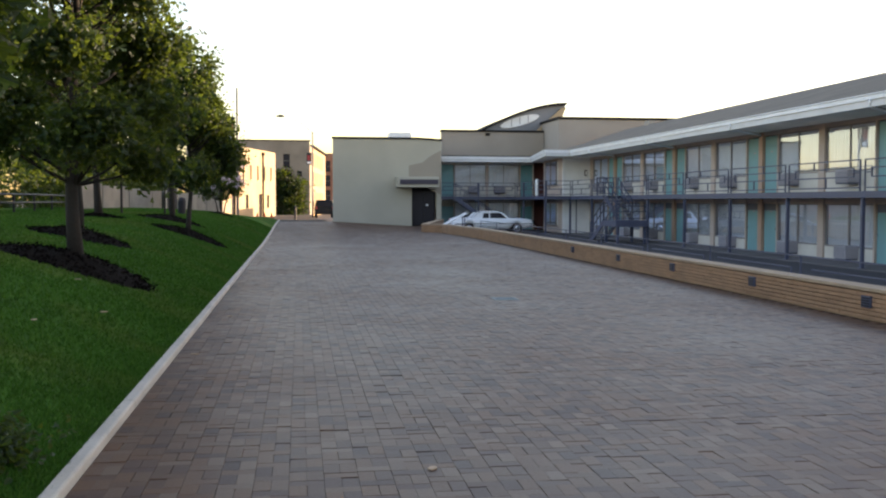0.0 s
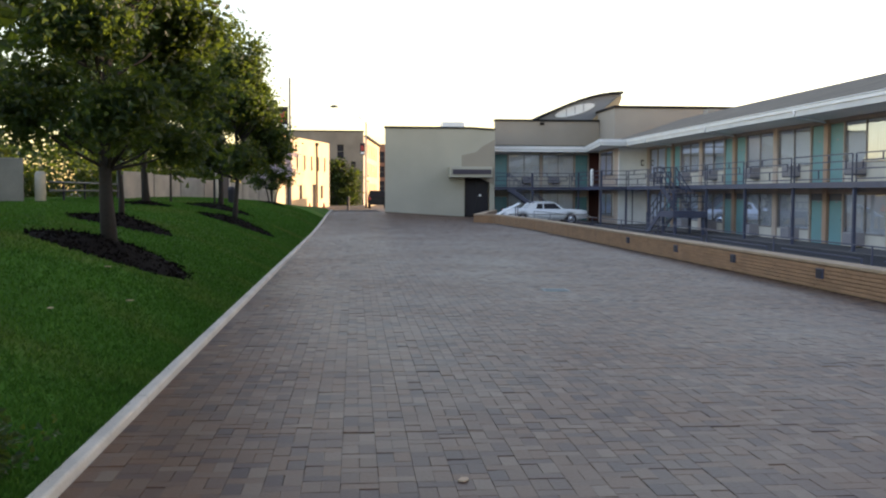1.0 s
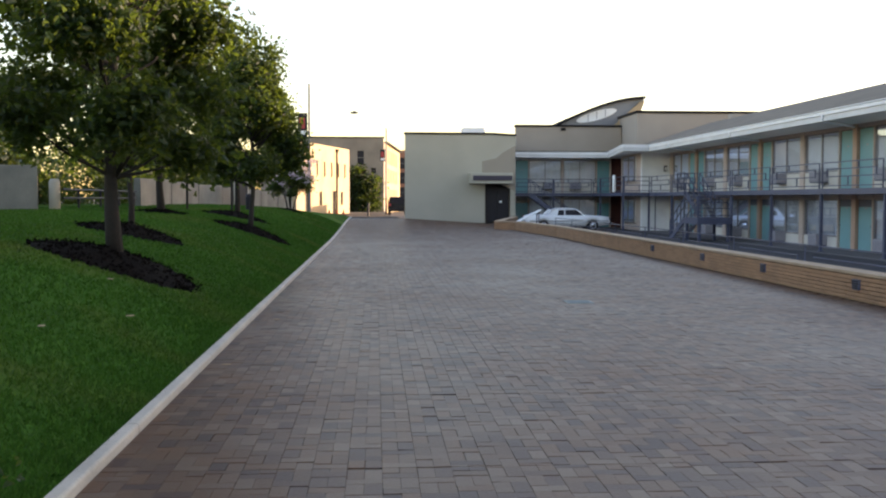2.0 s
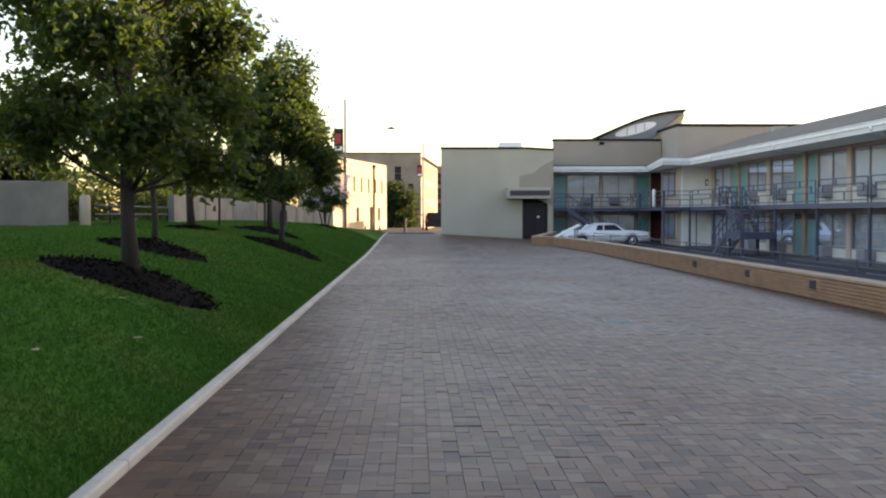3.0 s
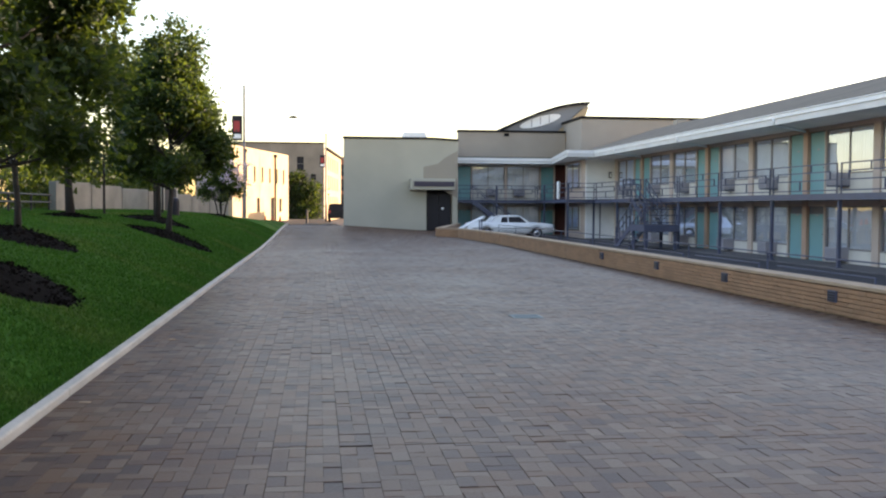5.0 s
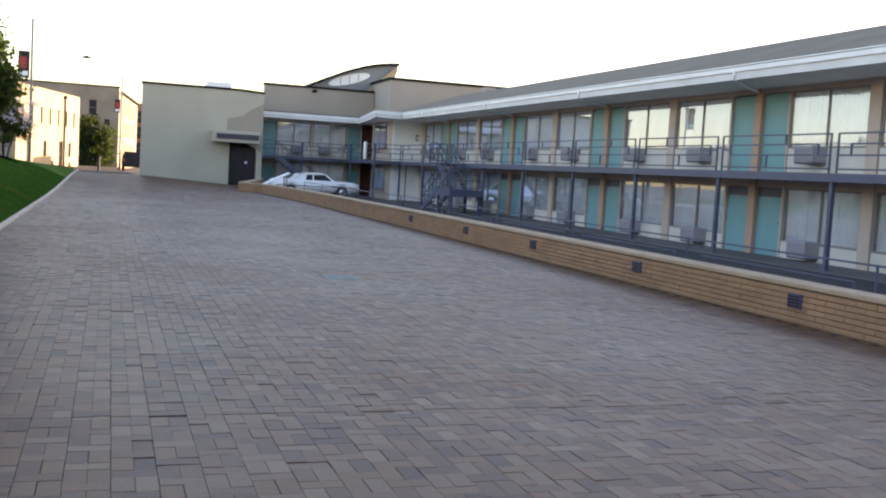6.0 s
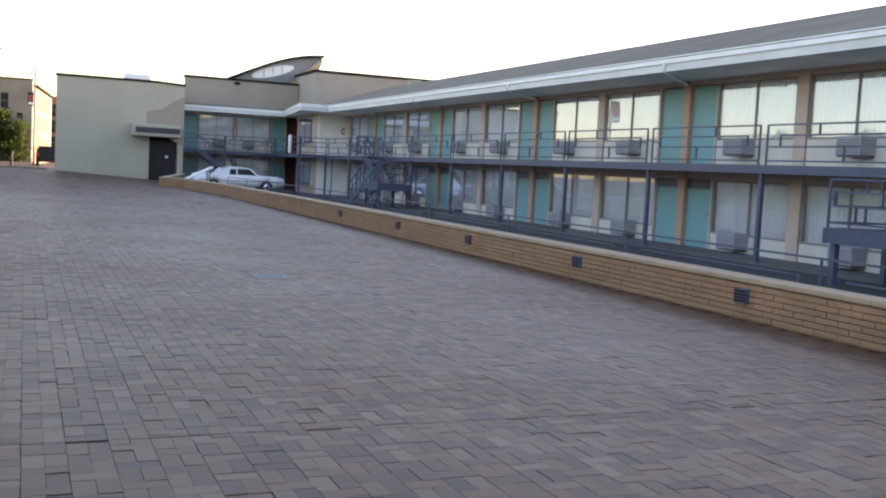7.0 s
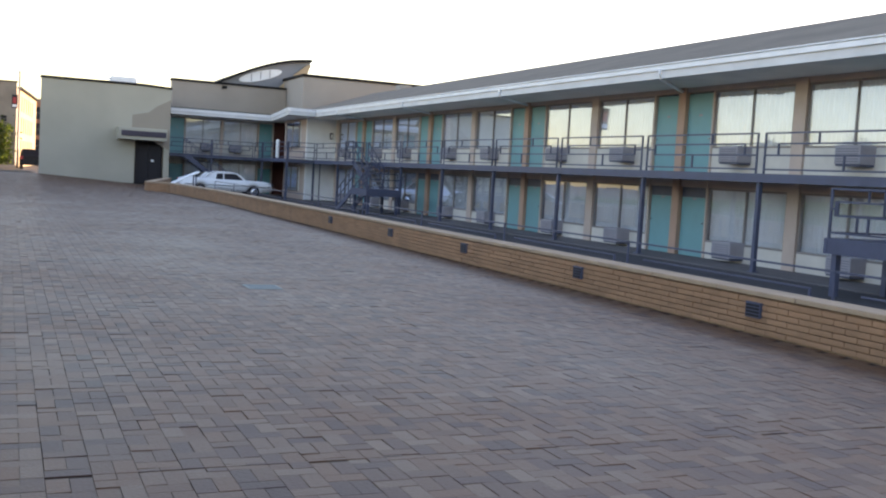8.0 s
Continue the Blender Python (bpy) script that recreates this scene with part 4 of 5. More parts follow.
dark_row = thing("brick_building", "dark red brick building beyond the street end", "building")
wall_with_windows(dark_row, (3.2, 165), (16, 165), -0.3, 9.4, [(2 + 3 * i, z, 1.2, 1.8) for i in range(4) for z in (1.6, 4.0, 6.4)], RED_BRICK)
part("roof", Shape().box(3.3, 15.9, 165.3, 190, 9.0, 9.1), ROOF, dark_row)
creeper = thing("creeper", "dark green creeper and bushes against an old wall", "shrub")
rng = np.random.default_rng(31)
cs = [(rng.uniform(-4.2, 1.9), 117.6 + rng.uniform(-0.5, 0.2), rng.uniform(0, 1) ** 1.3 * 5.2) for _ in range(150)]
cs = [c for c in cs if c[2] < 5.4 - 0.55 * abs(c[0] + 0.6)]
part("foliage", leaf_mesh("foliage", cs, 45, 0.4, 0.3, LEAF, rng), None, creeper)
s = Shape()
for c in cs[::6]:
    s.tube([(c[0], 117.8, -0.3), (c[0] + 0.1, 117.7, c[2])], [0.04, 0.02], 5)
part("stems", s, BARK, creeper)


def street_pole(x, y, high, banner_side, arm, label, size=1.0):
    t = thing("street_lamp", label, "street lamp", "street lamps", m=pose(x, y, 0))
    part("pole", Shape().tube([(0, 0, -0.1), (0, 0, 0.5), (0, 0, high)], [0.13, 0.09, 0.06], 10), POLE, t, smooth=True)
    if banner_side:
        bz = high * 0.62
        wd, hi = banner_side * 0.62 * size, 1.5 * size
        b = part("banner", Shape().box(banner_side * 0.12, banner_side * 0.12 + wd, -0.015, 0.015, bz, bz + hi), DARK, t, "dark and red street banner")
        part("banner_field", Shape().box(banner_side * 0.12 + wd * 0.25, banner_side * 0.12 + wd * 0.85, -0.022, 0.022, bz + hi * 0.35, bz + hi * 0.8), BANNER_RED, b)
        part("banner_strip", Shape().box(banner_side * 0.12 + wd * 0.12, banner_side * 0.12 + wd * 0.88, -0.022, 0.022, bz + hi * 0.07, bz + hi * 0.25), WHITE, b)
        for z in (bz - 0.02, bz + hi + 0.02):
            part("bracket", Shape().bar((0, 0, z), (banner_side * 0.14 + wd, 0, z), 0.03), POLE, t)
    if arm:
        part("arm", Shape().tube([(0, 0, high - 0.1), (arm * 0.4, 0, high + 1.0), (arm, 0, high + 1.5)], [0.035, 0.03, 0.025], 6), WHITE, t)
        part("lamp_head", Shape().tube([(arm - 0.35 * (1 if arm > 0 else -1), 0, high + 1.48), (arm, 0, high + 1.52), (arm + 0.4 * (1 if arm > 0 else -1), 0, high + 1.47)], [0.07, 0.14, 0.06], 8), DARK, t, smooth=True)


street_pole(-2.7, 66.5, 9.0, -1, 0, "tall grey street pole with a red banner")
street_pole(2.65, 99, 8.4, -1, -3.1, "tall grey street lamp with a long curved arm", 0.75)

# dark SUV by the far corner
suv = thing("suv", "dark parked sport utility vehicle at the far corner", "car", m=pose(3.75, 96, -0.02))
s = Shape()
s.prism([(-0.92, 0.35), (0.92, 0.35), (0.95, 0.85), (0.92, 1.05), (0.74, 1.72), (-0.74, 1.72), (-0.92, 1.05), (-0.95, 0.85)], "y", 0, 4.6)
part("body", s, CAR_BLACK, suv, bevel=0.05)
part("rear_window", Shape().box(-0.66, 0.66, -0.02, 0.0, 1.12, 1.58), DARK, suv)
for x in (-0.8, 0.8):
    part("tail_light", Shape().box(x - 0.1, x + 0.1, -0.03, 0, 0.85, 1.1), BANNER_RED, suv)
    for y in (0.9, 3.7):
        part("wheel", Shape().tube([(x - 0.12, y, 0.36), (x + 0.12, y, 0.36)], [0.36, 0.36], 18), RUBBER, suv)
part("bumper", Shape().box(-0.92, 0.92, -0.08, 0.02, 0.4, 0.62), CAR_BLACK, suv)
for i, (x, y) in enumerate(((-1.0, 68.0), (-0.55, 68.3), (-1.5, 68.2))):
    c = thing("traffic_cone", "orange traffic cone at the end of the lawn", "traffic cone", "traffic cones", m=pose(x, y, rise(x, y) - 0.01))
    part("base", Shape().box(-0.18, 0.18, -0.18, 0.18, 0, 0.03), ORANGE, c)
    part("cone", Shape().tube([(0, 0, 0.03), (0, 0, 0.5)], [0.12, 0.03], 12), ORANGE, c)
bo = thing("bollard", "dark post at the street corner", "bollard", m=pose(1.0, 84, 0))
part("shaft", Shape().tube([(0, 0, -0.1), (0, 0, 1.1), (0, 0, 1.2)], [0.1, 0.1, 0.05], 10), DARK, bo)

# buildings across the street, mirrored in the motel's panes
across = thing("opposite_building", "row of old brick buildings across the bank in low sun", "building")
x0 = -52
for i, (ya, yb, h, mt) in enumerate(((-40, -12, 4.4, OLD_WALL), (-12, 10, 5.2, RED_BRICK), (10, 34, 4.2, OLD_WALL), (34, 60, 5.0, CREAM_FACADE), (60, 90, 4.4, OLD_WALL), (90, 130, 5.4, CREAM_FACADE))):
    wall_with_windows(across, (x0 + (i % 2), ya), (x0 + (i % 2), yb), -0.4, h, [(1.5 + 3.4 * k, z, 1.1, 1.2) for k in range(int((yb - ya) / 3.4) - 1) for z in (0.6, 2.5)], mt)
    part("roof", Shape().box(x0 - 14, x0 + 0.3, ya, yb, h - 0.6, h - 0.5), ROOF, across)
back = thing("rear_building", "plain brick building closing the street behind", "building")
wall_with_windows(back, (40, -60), (-60, -60), -0.4, 9, [(4 + 5 * k, z, 1.4, 1.8) for k in range(18) for z in (1, 4.8)], OLD_WALL)
part("roof", Shape().box(-60, 40, -75, -60.2, 8.4, 8.5), ROOF, back)

# ---- air conditioners ----
def ac_unit():
    t = thing("air_conditioner", "grey boxy air conditioner below a motel window", "air conditioner", "air conditioners", m=pose(FX, CENTRES[1] + 2.6, F2 + 0.3))
    part("casing", Shape().box(-0.45, 0.05, -0.37, 0.37, 0, 0.42), AC_GREY, t, bevel=0.015)
    for k in range(6):
        part("louvre", Shape().box(-0.458, -0.45, -0.32, 0.32, 0.05 + 0.055 * k, 0.07 + 0.055 * k), LOUVRE, t)
    part("bracket", Shape().box(-0.42, 0.05, -0.35, 0.35, -0.04, 0.0), STEEL, t)
    return t


ac = ac_unit()
for c in CENTRES[1:]:
    for sg in (-1, 1):
        for z in (F1 + 0.14, F2 + 0.3):
            if (c, sg, z) != (CENTRES[1], 1, F2 + 0.3):
                copy_thing(ac, pose(FX, c + sg * 2.6, z))
for x in (13.3, 15.1):
    for z in (F1 + 0.14, F2 + 0.3):
        copy_thing(ac, pose(x, YF, z, 0, 0, 90))


# ---- stairs ----
def stair(y0, run, label):
    """A steel switchback stair: run is +1 where the flights lead towards +y from the landing, which begins at y0."""
    t = thing("steel_stair", label, "staircase", "steel stairs")
    Y = lambda v: y0 + run * v
    LZ = 0.72
    s = Shape()
    s.box(16.0, 17.5, Y(0), Y(2.1), LZ - 0.06, LZ)
    part("landing", s, STEEL, t)
    for x in (16.0, 17.5):
        part("landing_beam", Shape().box(x - 0.04, x + 0.04, Y(0), Y(2.1), LZ - 0.3, LZ - 0.005), STEEL, t)
    for v in (0, 2.1):
        part("landing_beam", Shape().box(15.95, 17.55, Y(v) - 0.04, Y(v) + 0.04, LZ - 0.3, LZ - 0.007), STEEL, t)
    for x in (16.1, 17.4):
        for v in (0.15, 1.95):
            part("column", Shape().box(x - 0.06, x + 0.06, Y(v) - 0.06, Y(v) + 0.06, LOT, LZ - 0.3), STEEL, t)
    for (x0, x1, z0, z1, v0, v1, n) in ((16.8, 17.48, LZ, F2, 2.1, 4.4, 7), (16.02, 16.7, LZ, LOT, 2.1, 4.4, 6)):
        for x in (x0, x1):
            part("stringer", Shape().bar((x, Y(v0), z0 - 0.1), (x, Y(v1), z1 - 0.1), 0.05, 0.24), STEEL, t)
            for h in (0.5, 0.9):
                part("handrail", Shape().bar((x, Y(v0), z0 + h), (x, Y(v1), z1 + h), 0.04), STEEL, t)
            for k in range(5):
                q = k / 4
                v, z = v0 + (v1 - v0) * q, z0 + (z1 - z0) * q
                part("baluster", Shape().bar((x, Y(v), z - 0.05), (x, Y(v), z + 0.9), 0.035), STEEL, t)
        for k in range(1, n + 1):
            q = (k - 0.5) / n
            v, z = v0 + (v1 - v0) * q, z0 + (z1 - z0) * (k / (n + 0.0)) - (0 if z1 > z0 else (z1 - z0) / n * 0.5)
            part("tread", Shape().box(x0, x1, Y(v) - 0.14, Y(v) + 0.14, z - 0.05, z), SLAB, t)
    part("bridge", Shape().box(16.7, 17.6, Y(4.4), Y(5.6), F2 - 0.15, F2 - 0.005), STEEL, t)
    rail_panel(t, (16.0, Y(0.02)), (17.5, Y(0.02)), LZ)
    rail_panel(t, (15.98, Y(0.05)), (15.98, Y(2.05)), LZ)
    rail_panel(t, (16.72, Y(4.4)), (16.72, Y(5.6)), F2)
    rail_panel(t, (16.75, Y(5.6)), (17.6, Y(5.6)), F2)
    return t


stair(44.3, 1, "blue-grey steel switchback stair up to the balcony")
stair(17.9, -1, "blue-grey steel stair landing with patterned railing")
fs = thing("steel_stair", "dark steel stair flight before the far wing", "staircase", "steel stairs")
for y in (64.9, 65.9):
    part("stringer", Shape().bar((11.6, y, F2 - 0.1), (14.6, y, LOT + 0.05), 0.06, 0.26), STEEL, fs)
    part("handrail", Shape().bar((11.6, y, F2 + 0.85), (14.6, y, LOT + 0.95), 0.04), STEEL, fs)
    for k in range(5):
        x, z = 11.6 + 3.0 * k / 4, F2 + (LOT - F2) * k / 4
        part("baluster", Shape().bar((x, y, z - 0.05), (x, y, z + 0.88), 0.035), STEEL, fs)
for k in range(13):
    x, z = 11.7 + 3.0 * k / 13, F2 - 0.1 + (LOT - F2) * (k + 0.5) / 13
    part("tread", Shape().box(x - 0.13, x + 0.13, 64.9, 65.9, z - 0.04, z), SLAB, fs)

# ---- low railing behind the retaining wall ----
fence = thing("lot_railing", "low blue-grey pipe railing behind the brick wall", "railing")
y = 3.85
while y < 47:
    for yy in (y, y + 0.35):
        part("post", Shape().bar((10.2, yy, LOT), (10.2, yy, 0.66 if yy == y else 0.42), 0.024), STEEL, fence)
    part("rail", Shape().bar((10.2, y, 0.645), (10.2, y + 4.0, 0.645), 0.024), STEEL, fence)
    part("rail", Shape().bar((10.2, y + 0.35, 0.42), (10.2, y + 3.6, 0.42), 0.02), STEEL, fence)
    part("rail", Shape().bar((10.2, y, 0.1), (10.2, y + 4.0, 0.1), 0.02), STEEL, fence)
    y += 4.0
part("post", Shape().bar((10.2, y, LOT), (10.2, y, 0.66), 0.024), STEEL, fence)


# ---- parked car ----
def vintage_car():
    """A long white finned saloon; its length runs along x, nose at +x."""
    t = thing("vintage_car", "long white vintage saloon with tail fins and chrome trim", "car", m=pose(13.15, 60.6, LOT))
    n = 36
    secs = []
    for i in range(n + 1):
        k = i / n
        x = -2.65 + 5.3 * k
        end = min(1.0, math.sin(math.pi * min(0.5, k * 2.6)) ** 0.5 if k < 0.5 else math.sin(math.pi * min(0.5, (1 - k) * 4.5)) ** 0.5)
        w = 0.98 * (0.8 + 0.2 * end)
        deck = 0.93 + 0.06 * math.sin(math.pi * k) - (0.1 * smooth(0.0, 0.08, 0.08 - k) if k < 0.08 else 0) - 0.06 * smooth(0.9, 1.0, k)
        fin = 0.14 * (1 - smooth(0.02, 0.4, k))
        sill = 0.3 + 0.08 * smooth(0.85, 1.0, k) + 0.1 * smooth(0.0, 0.15, 0.15 - k)
        for wx in (0.2, 0.79):
            if abs(k - wx) < 0.068:
                sill = max(sill, LOTARCH(k, wx))
        secs.append((x, w, deck, fin, sill))
    s = Shape()
    for x, w, deck, fin, sill in secs:
        ring = [(-w * 0.92, sill), (-w, sill + (deck - sill) * 0.45), (-w * 0.98, deck - 0.04 + fin), (-w * 0.86, deck + fin * 0.7), (-w * 0.72, deck), (0, deck + 0.02),
                (w * 0.72, deck), (w * 0.86, deck + fin * 0.7), (w * 0.98, deck - 0.04 + fin), (w, sill + (deck - sill) * 0.45), (w * 0.92, sill)]
        s.v += [(x, y, z) for y, z in ring]
    r = 11
    s.f = [(i * r + j, i * r + (j + 1) % r, (i + 1) * r + (j + 1) % r, (i + 1) * r + j) for i in range(n) for j in range(r)]
    s.f += [tuple(range(r)), tuple(range(n * r, (n + 1) * r))]
    part("body", s, CAR_WHITE, t, smooth=True)
    s = Shape()
    prof = [(-1.35, 0.96), (-0.95, 1.34), (-0.7, 1.41), (0.25, 1.42), (0.5, 1.37), (1.0, 0.98)]
    roof = [(-1.0, 1.31), (-0.7, 1.42), (-0.2, 1.45), (0.3, 1.43), (0.55, 1.35), (0.5, 1.33), (-0.95, 1.29)]
    s.v = [(x, y * (0.82 if z < 1.2 else 0.7), z) for y in (-1, 1) for x, z in prof]
    s.f = [tuple(range(6))[::-1], tuple(range(6, 12))] + [(i, i + 1, 7 + i, 6 + i) for i in range(5)] + [(5, 0, 6, 11)]
    part("greenhouse", s, DARK, t, "dark glazed cabin")
    s = Shape()
    s.v = [(x, y * 0.73, z) for y in (-1, 1) for x, z in roof]
    k = len(roof)
    s.f = [tuple(range(k))[::-1], tuple(range(k, 2 * k))] + [(i, (i + 1) % k, k + (i + 1) % k, k + i) for i in range(k)]
    part("roof", s, CAR_WHITE, t, bevel=0.02)
    s = Shape()
    s.v = [(x, y * (0.83 if z < 1.2 else 0.72), z) for y in (-1, 1) for x, z in ((-1.42, 0.95), (-1.02, 1.33), (-0.6, 1.4), (-0.72, 0.95))]
    s.f = [(3, 2, 1, 0), (4, 5, 6, 7), (0, 1, 5, 4), (1, 2, 6, 5), (2, 3, 7, 6), (3, 0, 4, 7)]
    part("rear_quarter", s, CAR_WHITE, t, "white padded rear roof quarter")
    for y in (-0.84, 0.84):
        q = 0.88
        for xa, xb in ((-1.38, -0.98), (-0.25, -0.25), (1.02, 0.52)):
            part("pillar", Shape().bar((xa, y, 0.96), (xb, y * q, 1.36), 0.06, 0.09), CAR_WHITE, t)
        part("side_trim", Shape().box(-2.5, 2.5, y * 1.17 - 0.012, y * 1.17 + 0.012, 0.62, 0.66), CHROME, t)
    for x in (-1.6, 1.55):
        for y in (-0.82, 0.82):
            wh = part("wheel", Shape().tube([(x, y - 0.11, 0.34), (x, y - 0.09, 0.34), (x, y + 0.09, 0.34), (x, y + 0.11, 0.34)], [0.29, 0.34, 0.34, 0.29], 22), RUBBER, t, smooth=False)
            o = 0.115 * (1 if y > 0 else -1)
            part("whitewall", Shape().tube([(x, y + o * 0.9, 0.34), (x, y + o * 1.04, 0.34)], [0.22, 0.21], 20), AC_GREY, wh)
            part("hubcap", Shape().tube([(x, y + o, 0.34), (x, y + o * 1.25, 0.34)], [0.17, 0.08], 16), CHROME, wh)
    part("bumper", Shape().box(2.6, 2.76, -0.95, 0.95, 0.42, 0.58), CHROME, t, "chrome front bumper", bevel=0.03)
    part("bumper", Shape().box(-2.76, -2.6, -0.95, 0.95, 0.42, 0.58), CHROME, t, "chrome rear bumper", bevel=0.03)
    part("grille", Shape().box(2.62, 2.68, -0.6, 0.6, 0.6, 0.8), CHROME, t)
    for y in (-0.78, 0.78):
        part("headlight", Shape().tube([(2.58, y, 0.76), (2.68, y, 0.76)], [0.1, 0.09], 12), CHROME, t)
        part("tail_light", Shape().tube([(-2.7, y, 0.9), (-2.58, y, 0.9)], [0.03, 0.06], 10), BANNER_RED, t)
    return t


def LOTARCH(k, wx):
    return 0.34 + 0.36 * math.sqrt(max(0.0, 1 - ((k - wx) / 0.07) ** 2))


vintage_car().scale = (0.95, 0.95, 0.95)

board = thing("info_board", "white slanted information board on dark legs", "information board", m=pose(9.35, 51.6, LOT))
part("panel", Shape().bar((-0.55, 0, 0.7), (0.75, 0, 1.35), 0.9, 0.05), WHITE, board)
for x, h in ((-0.4, 0.75), (0.6, 1.25)):
    for y in (-0.35, 0.35):
        part("leg", Shape().box(x - 0.025, x + 0.025, y - 0.025, y + 0.025, 0, h), STEEL, board)

cover = thing("drain_cover", "worn rectangular metal cover set in the pavers", "drain cover", m=pose(4.67, 15.2, 0.0))
part("plate", Shape().box(-0.2, 0.2, -0.2, 0.2, -0.02, 0.008), IRON, cover, bevel=0.006)
for k in range(4):
    part("rib", Shape().box(-0.17, 0.17, -0.15 + 0.09 * k, -0.11 + 0.09 * k, 0.008, 0.012), IRON, cover)
for i, (x, y) in enumerate(((0.22, 9.7), (0.35, 13.2), (-1.1, 8.6), (-1.4, 11.9), (-0.8, 10.3), (2.1, 4.9))):
    z = 0.004 if x > 0 else lawn_z(x, y) + 0.03
    l = thing("litter_scrap", "small pale scrap or dry leaf lying on the ground", "litter", "litter scraps", m=pose(x, y, z, 0, 0, 50 * i))
    part("scrap", Shape().prism([(-0.035, -0.02), (0.03, -0.025), (0.045, 0.01), (0, 0.03), (-0.04, 0.015)], "z", 0, 0.006), CAP, l)

# vents in the retaining wall
for y in (4.52, 8.12, 11.68, 15.18, 18.9, 22.47, 26.6):
    v = part("vent", Shape().box(8.955, 9.0, y - 0.11, y + 0.11, 0.17, 0.33), STEEL, ret, "dark louvred vent in the brick")
    for k in range(4):
        part("louvre", Shape().box(8.945, 8.955, y - 0.095, y + 0.095, 0.185 + 0.035 * k, 0.205 + 0.035 * k), DARK, v)

# ---- grass blades near the kerb ----
rng = np.random.default_rng(8)
n = 300000
gx = -0.06 - 9.0 * rng.uniform(0, 1, n) ** 2.0
gy = np.where(rng.uniform(0, 1, n) < 0.86, 2.5 + 48 * rng.uniform(0, 1, n) ** 2.2, rng.uniform(-13.5, 2.6, n))
beds = ((-1.8, 13.65, 1.09), (-2.65, 18.1, 0.92), (-2.1, 5.8, 0.67), (-1.65, 27.1, 1.02), (-4.3, 28.5, 0.72), (-2.8, 32.5, 1.07), (-2.3, 47, 0.57))
keep = np.ones(n, bool)
for bx, by, br in beds:
    keep &= (gx - bx) ** 2 + (gy - by) ** 2 > br * br
gx, gy = gx[keep], gy[keep]
n = len(gx)
gz = np.array([lawn_z(a, b) for a, b in zip(gx, gy)])
ang, hgt, lean = rng.uniform(0, 6.283, n), rng.uniform(0.02, 0.05, n), rng.normal(0, 0.02, (n, 2))
wd = 0.005 + 0.0009 * np.abs(gy)
root = np.stack([gx, gy, gz - 0.005], 1)
side = np.stack([np.cos(ang) * wd, np.sin(ang) * wd, np.zeros(n)], 1)
tip = root + np.stack([lean[:, 0], lean[:, 1], hgt], 1)
v = np.stack([root - side, root + side, tip], 1).reshape(-1, 3)
me = bpy.data.meshes.new("grass_blades")
me.from_pydata(v.tolist(), [], np.arange(3 * n).reshape(-1, 3).tolist())
me.materials.append(GRASS)
tagged(new("grass", me), "short mown grass blades along the kerb", "grass", kind="stuff")

# ---- bricks of the retaining wall ----
rng = random.Random(5)
BL, BH = 0.3, 0.058
brick_me = Shape().box(-0.016, 0.05, 0.003, BL - 0.005, 0.003, BH - 0.005).mesh("brick", BRICK)
field = Shape()
singles = 0
for si, (a, d, nrm, L) in enumerate(stretches):
    for row_i in range(6):
        k, off = 0, (row_i % 2) * BL / 2
        while k * BL + BL - off < L:
            p = a + d * (k * BL - off + (BL if off else 0))
            out = rng.uniform(-0.003, 0.003)
            z = 0.01 + row_i * 0.062
            if si == 0 and 9.2 < p.y < 24 and singles < 300:
                part("brick", brick_me, None, ret, m=Matrix(((1, 0, 0, 9.0 + out), (0, 1, 0, p.y), (0, 0, 1, z), (0, 0, 0, 1))))
                singles += 1
            else:
                q = p + d * (BL - 0.01)
                c = -nrm * (0.008 - out)
                lo, hi = Vector((0, 0, z)), Vector((0, 0, z + BH - 0.01))
                i0 = nrm * 0.04
                field.add([p + c + lo, q + c + lo, q + i0 + lo, p + i0 + lo, p + c + hi, q + c + hi, q + i0 + hi, p + i0 + hi],
                          [(0, 3, 2, 1), (4, 5, 6, 7), (0, 1, 5, 4), (1, 2, 6, 5), (2, 3, 7, 6), (3, 0, 4, 7)])
            k += 1
tagged(part("bricks", field, BRICK_FIELD, ret), kind="stuff")

# ---- pavers: columns of one crosswise and two lengthwise pieces, every other column shifted by half ----
rng = np.random.default_rng(2)
U = 0.1
SEAMS = (-13.9, -5.0, 6.02, 8.18, 33.0, 63.3)        # straight joints where one laid stretch meets the next
pieces = []
for ya, yb in zip(SEAMS, SEAMS[1:]):
    for c in range(46):
        x, y = 0.05 + 2 * U * c, ya + 0.005
        d = (1.5 if c % 2 else 0.0) * U + rng.uniform(0.0, 0.45) * U
        if d > 0.02:
            pieces += [(x, y, U, d), (x + U, y, U, d)]
            y += d
        while y < yb - 0.03:
            pieces.append((x, y, 2 * U, min(U, yb - y)))
            if y + U < yb - 0.03:
                d = min(2 * U, yb - y - U)
                pieces += [(x, y + U, U, d), (x + U, y + U, U, d)]
            y += 3 * U
pieces = np.array(pieces)
px, py = pieces[:, 0] + pieces[:, 2], pieces[:, 1] + pieces[:, 3] / 2
pieces = pieces[px < np.interp(py, [p[0] for p in RIGHT_EDGE], [p[1] for p in RIGHT_EDGE]) + 0.03]
n = len(pieces)
hz = rng.normal(0, 0.0008, n) - 0.0025 * (rng.uniform(0, 1, n) < 0.05)
tx, ty = rng.normal(0, 0.006, n), rng.normal(0, 0.006, n)
x0, y0, wx, wy = pieces.T
picked = (x0 > 1.24) & (x0 < 3.6) & (y0 > 3.6) & (y0 < 5.95) & ((np.abs(wy - U) < 0.002) | (np.abs(wy - 2 * U) < 0.002))
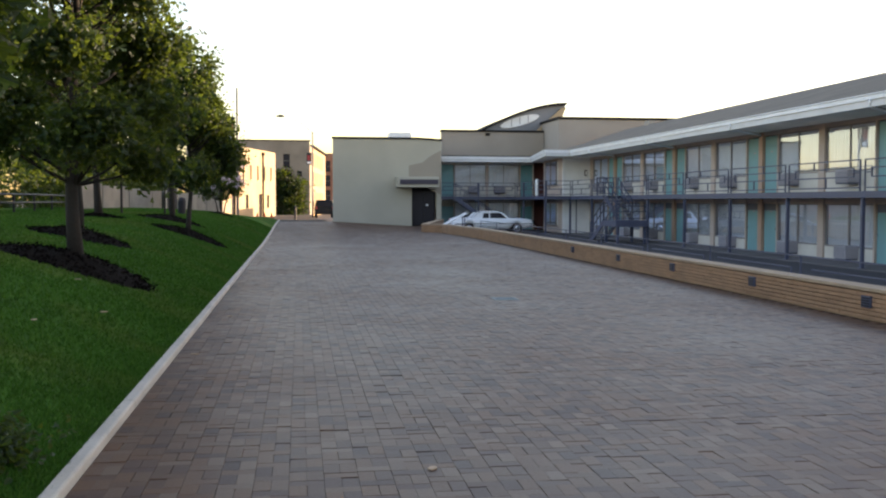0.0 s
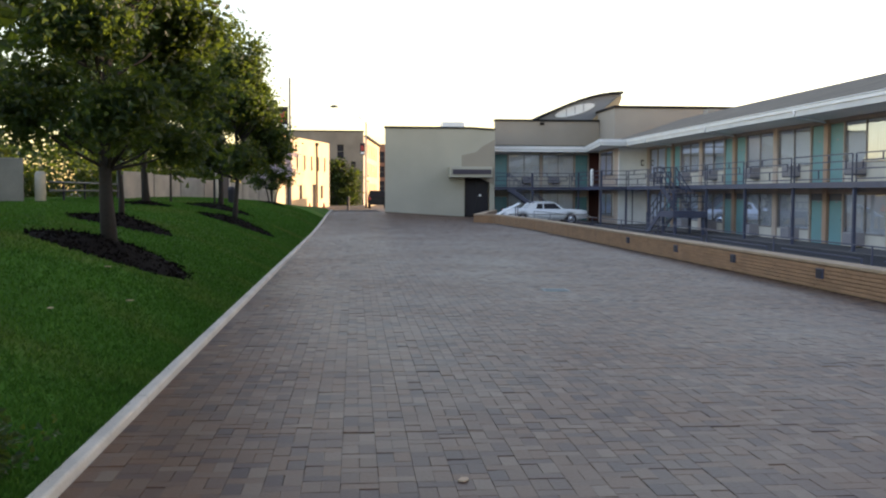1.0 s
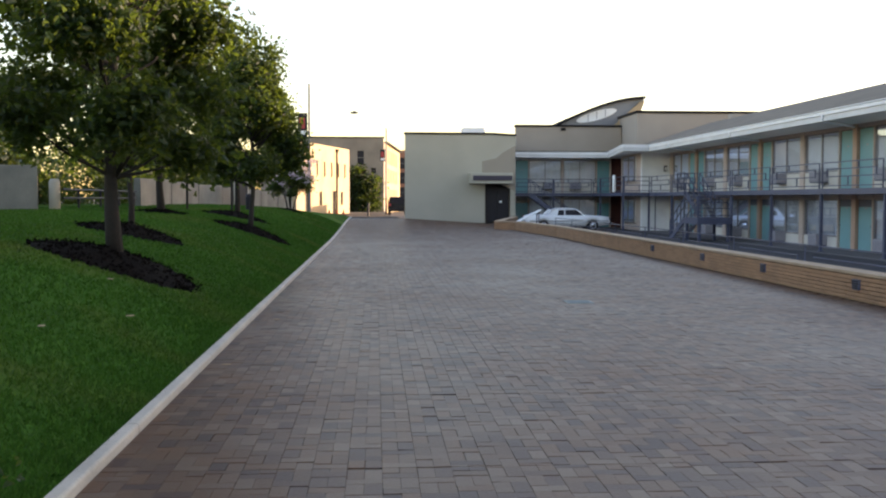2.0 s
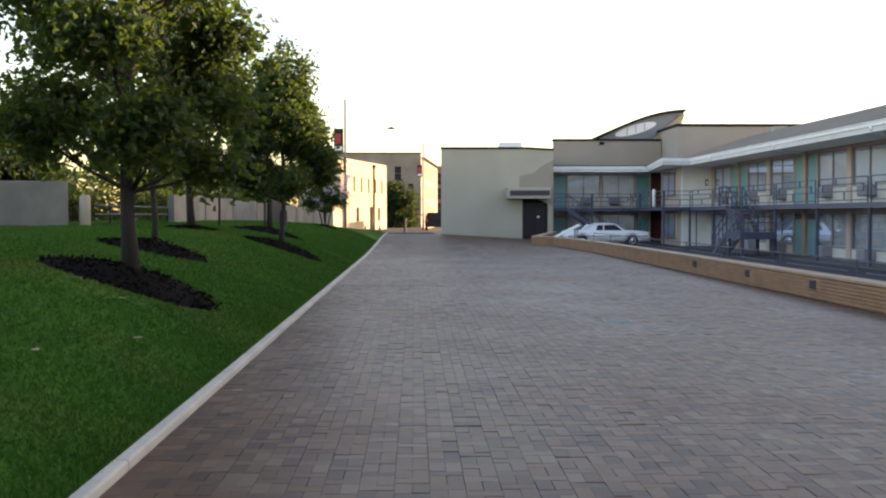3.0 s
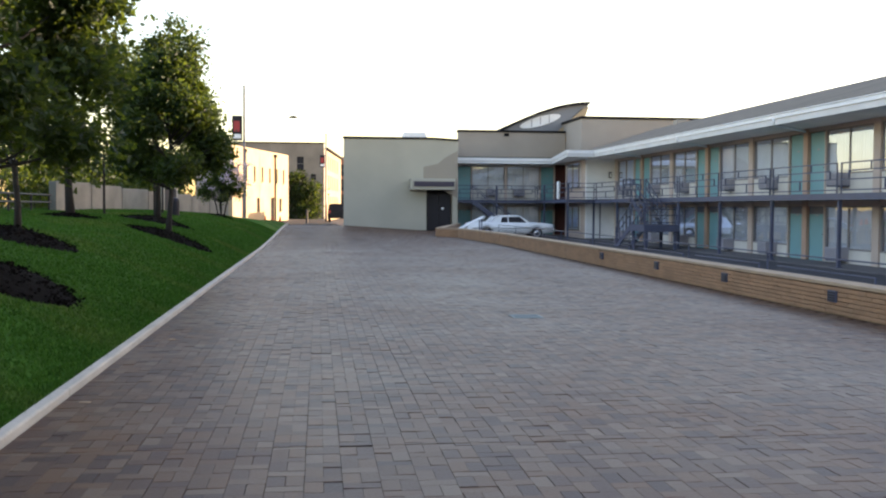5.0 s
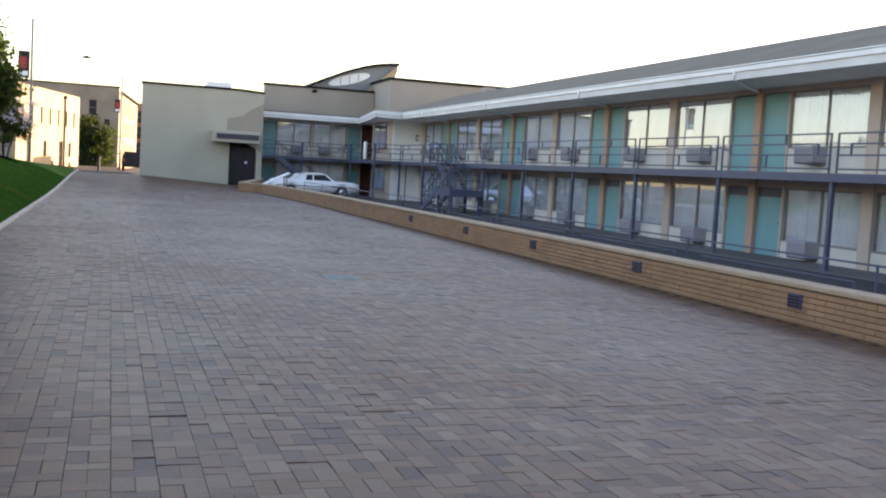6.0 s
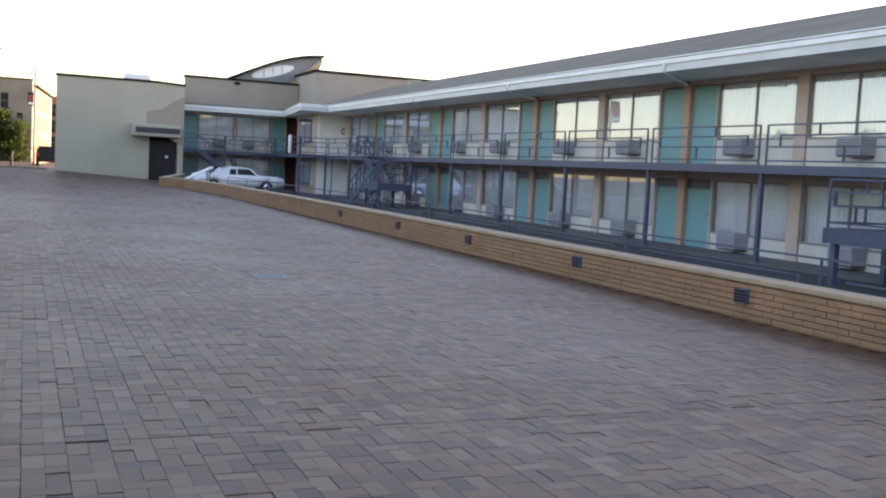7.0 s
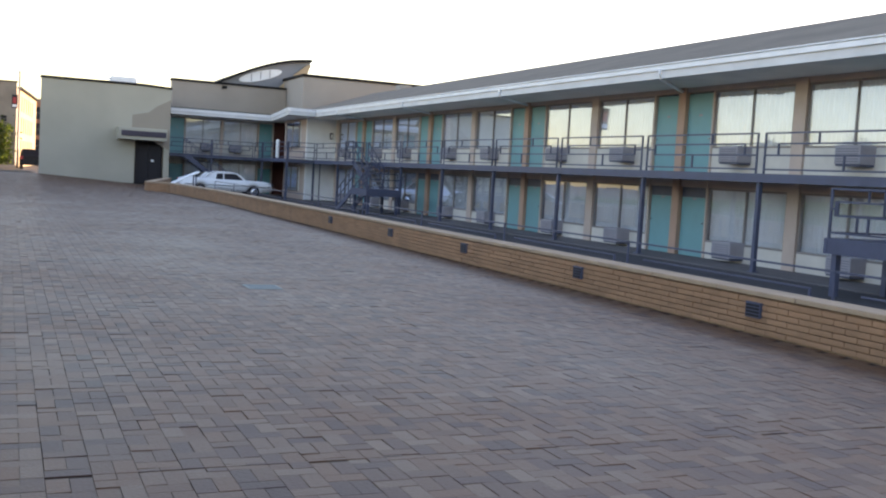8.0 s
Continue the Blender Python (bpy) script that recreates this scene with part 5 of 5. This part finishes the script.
picked[np.nonzero(picked)[0][300:]] = False


def paver_piece(wx, wy, a, b, c, d):
    return Shape().prism([(a, b), (wx - c, b), (wx - c, wy - d), (a, wy - d)], "z", -0.04, 0.0).mesh("paver", PAVER, 0.0014)


gaps = ((0.0004, 0.0004, 0.0004, 0.0004), (0.0028, 0.0005, 0.0004, 0.0006), (0.0005, 0.0025, 0.0006, 0.0004), (0.0004, 0.0004, 0.0006, 0.0005))
across_me = [paver_piece(0.2, 0.1, *g) for g in gaps]
along_me = [paver_piece(0.1, 0.2, *g) for g in gaps]
for i, q in enumerate(np.nonzero(picked)[0]):
    part("paver", (across_me if wx[q] > 0.15 else along_me)[(i * 7 + i // 5) % 4], None, plaza, m=pose(x0[q], y0[q], hz[q], math.degrees(tx[q]), math.degrees(ty[q]), 0))

x0, y0, wx, wy = pieces[~picked].T
z, sx, sy = hz[~picked], ty[~picked] * wx / 2, tx[~picked] * wy / 2
g = rng.choice([0.0003, 0.0004, 0.0006, 0.001, 0.0028], (4, len(z)), p=[0.26, 0.22, 0.2, 0.16, 0.16])
xa, ya, xb, yb = x0 + g[0], y0 + g[1], x0 + wx - g[2], y0 + wy - g[3]
up = np.array([rise(a, b) for a, b in zip(x0 + wx / 2, y0 + wy / 2)])
z = z + up
b = 0.001
low = up - 0.03
corner = [(xa, ya), (xb, ya), (xb, yb), (xa, yb)]
bot = [(cx, cy, low) for cx, cy in corner]
mid = [(cx, cy, z - 0.002) for cx, cy in corner]
top = [(xa + b, ya + b, z + sx - sy), (xb - b, ya + b, z - sx - sy), (xb - b, yb - b, z - sx + sy), (xa + b, yb - b, z + sx + sy)]
v = np.stack([np.stack(p, 1) for p in bot + mid + top], 1).reshape(-1, 3)
f = np.array([(8, 9, 10, 11)] + [(a + o, (a + 1) % 4 + o, (a + 1) % 4 + 4 + o, a + 4 + o) for o in (0, 4) for a in range(4)])
me = bpy.data.meshes.new("paver_field")
me.from_pydata(v.tolist(), [], (f[None] + (np.arange(len(z)) * 12)[:, None, None]).reshape(-1, 4).tolist())
me.materials.append(PAVER_FIELD)
tagged(part("paver_field", me, None, plaza), kind="stuff")
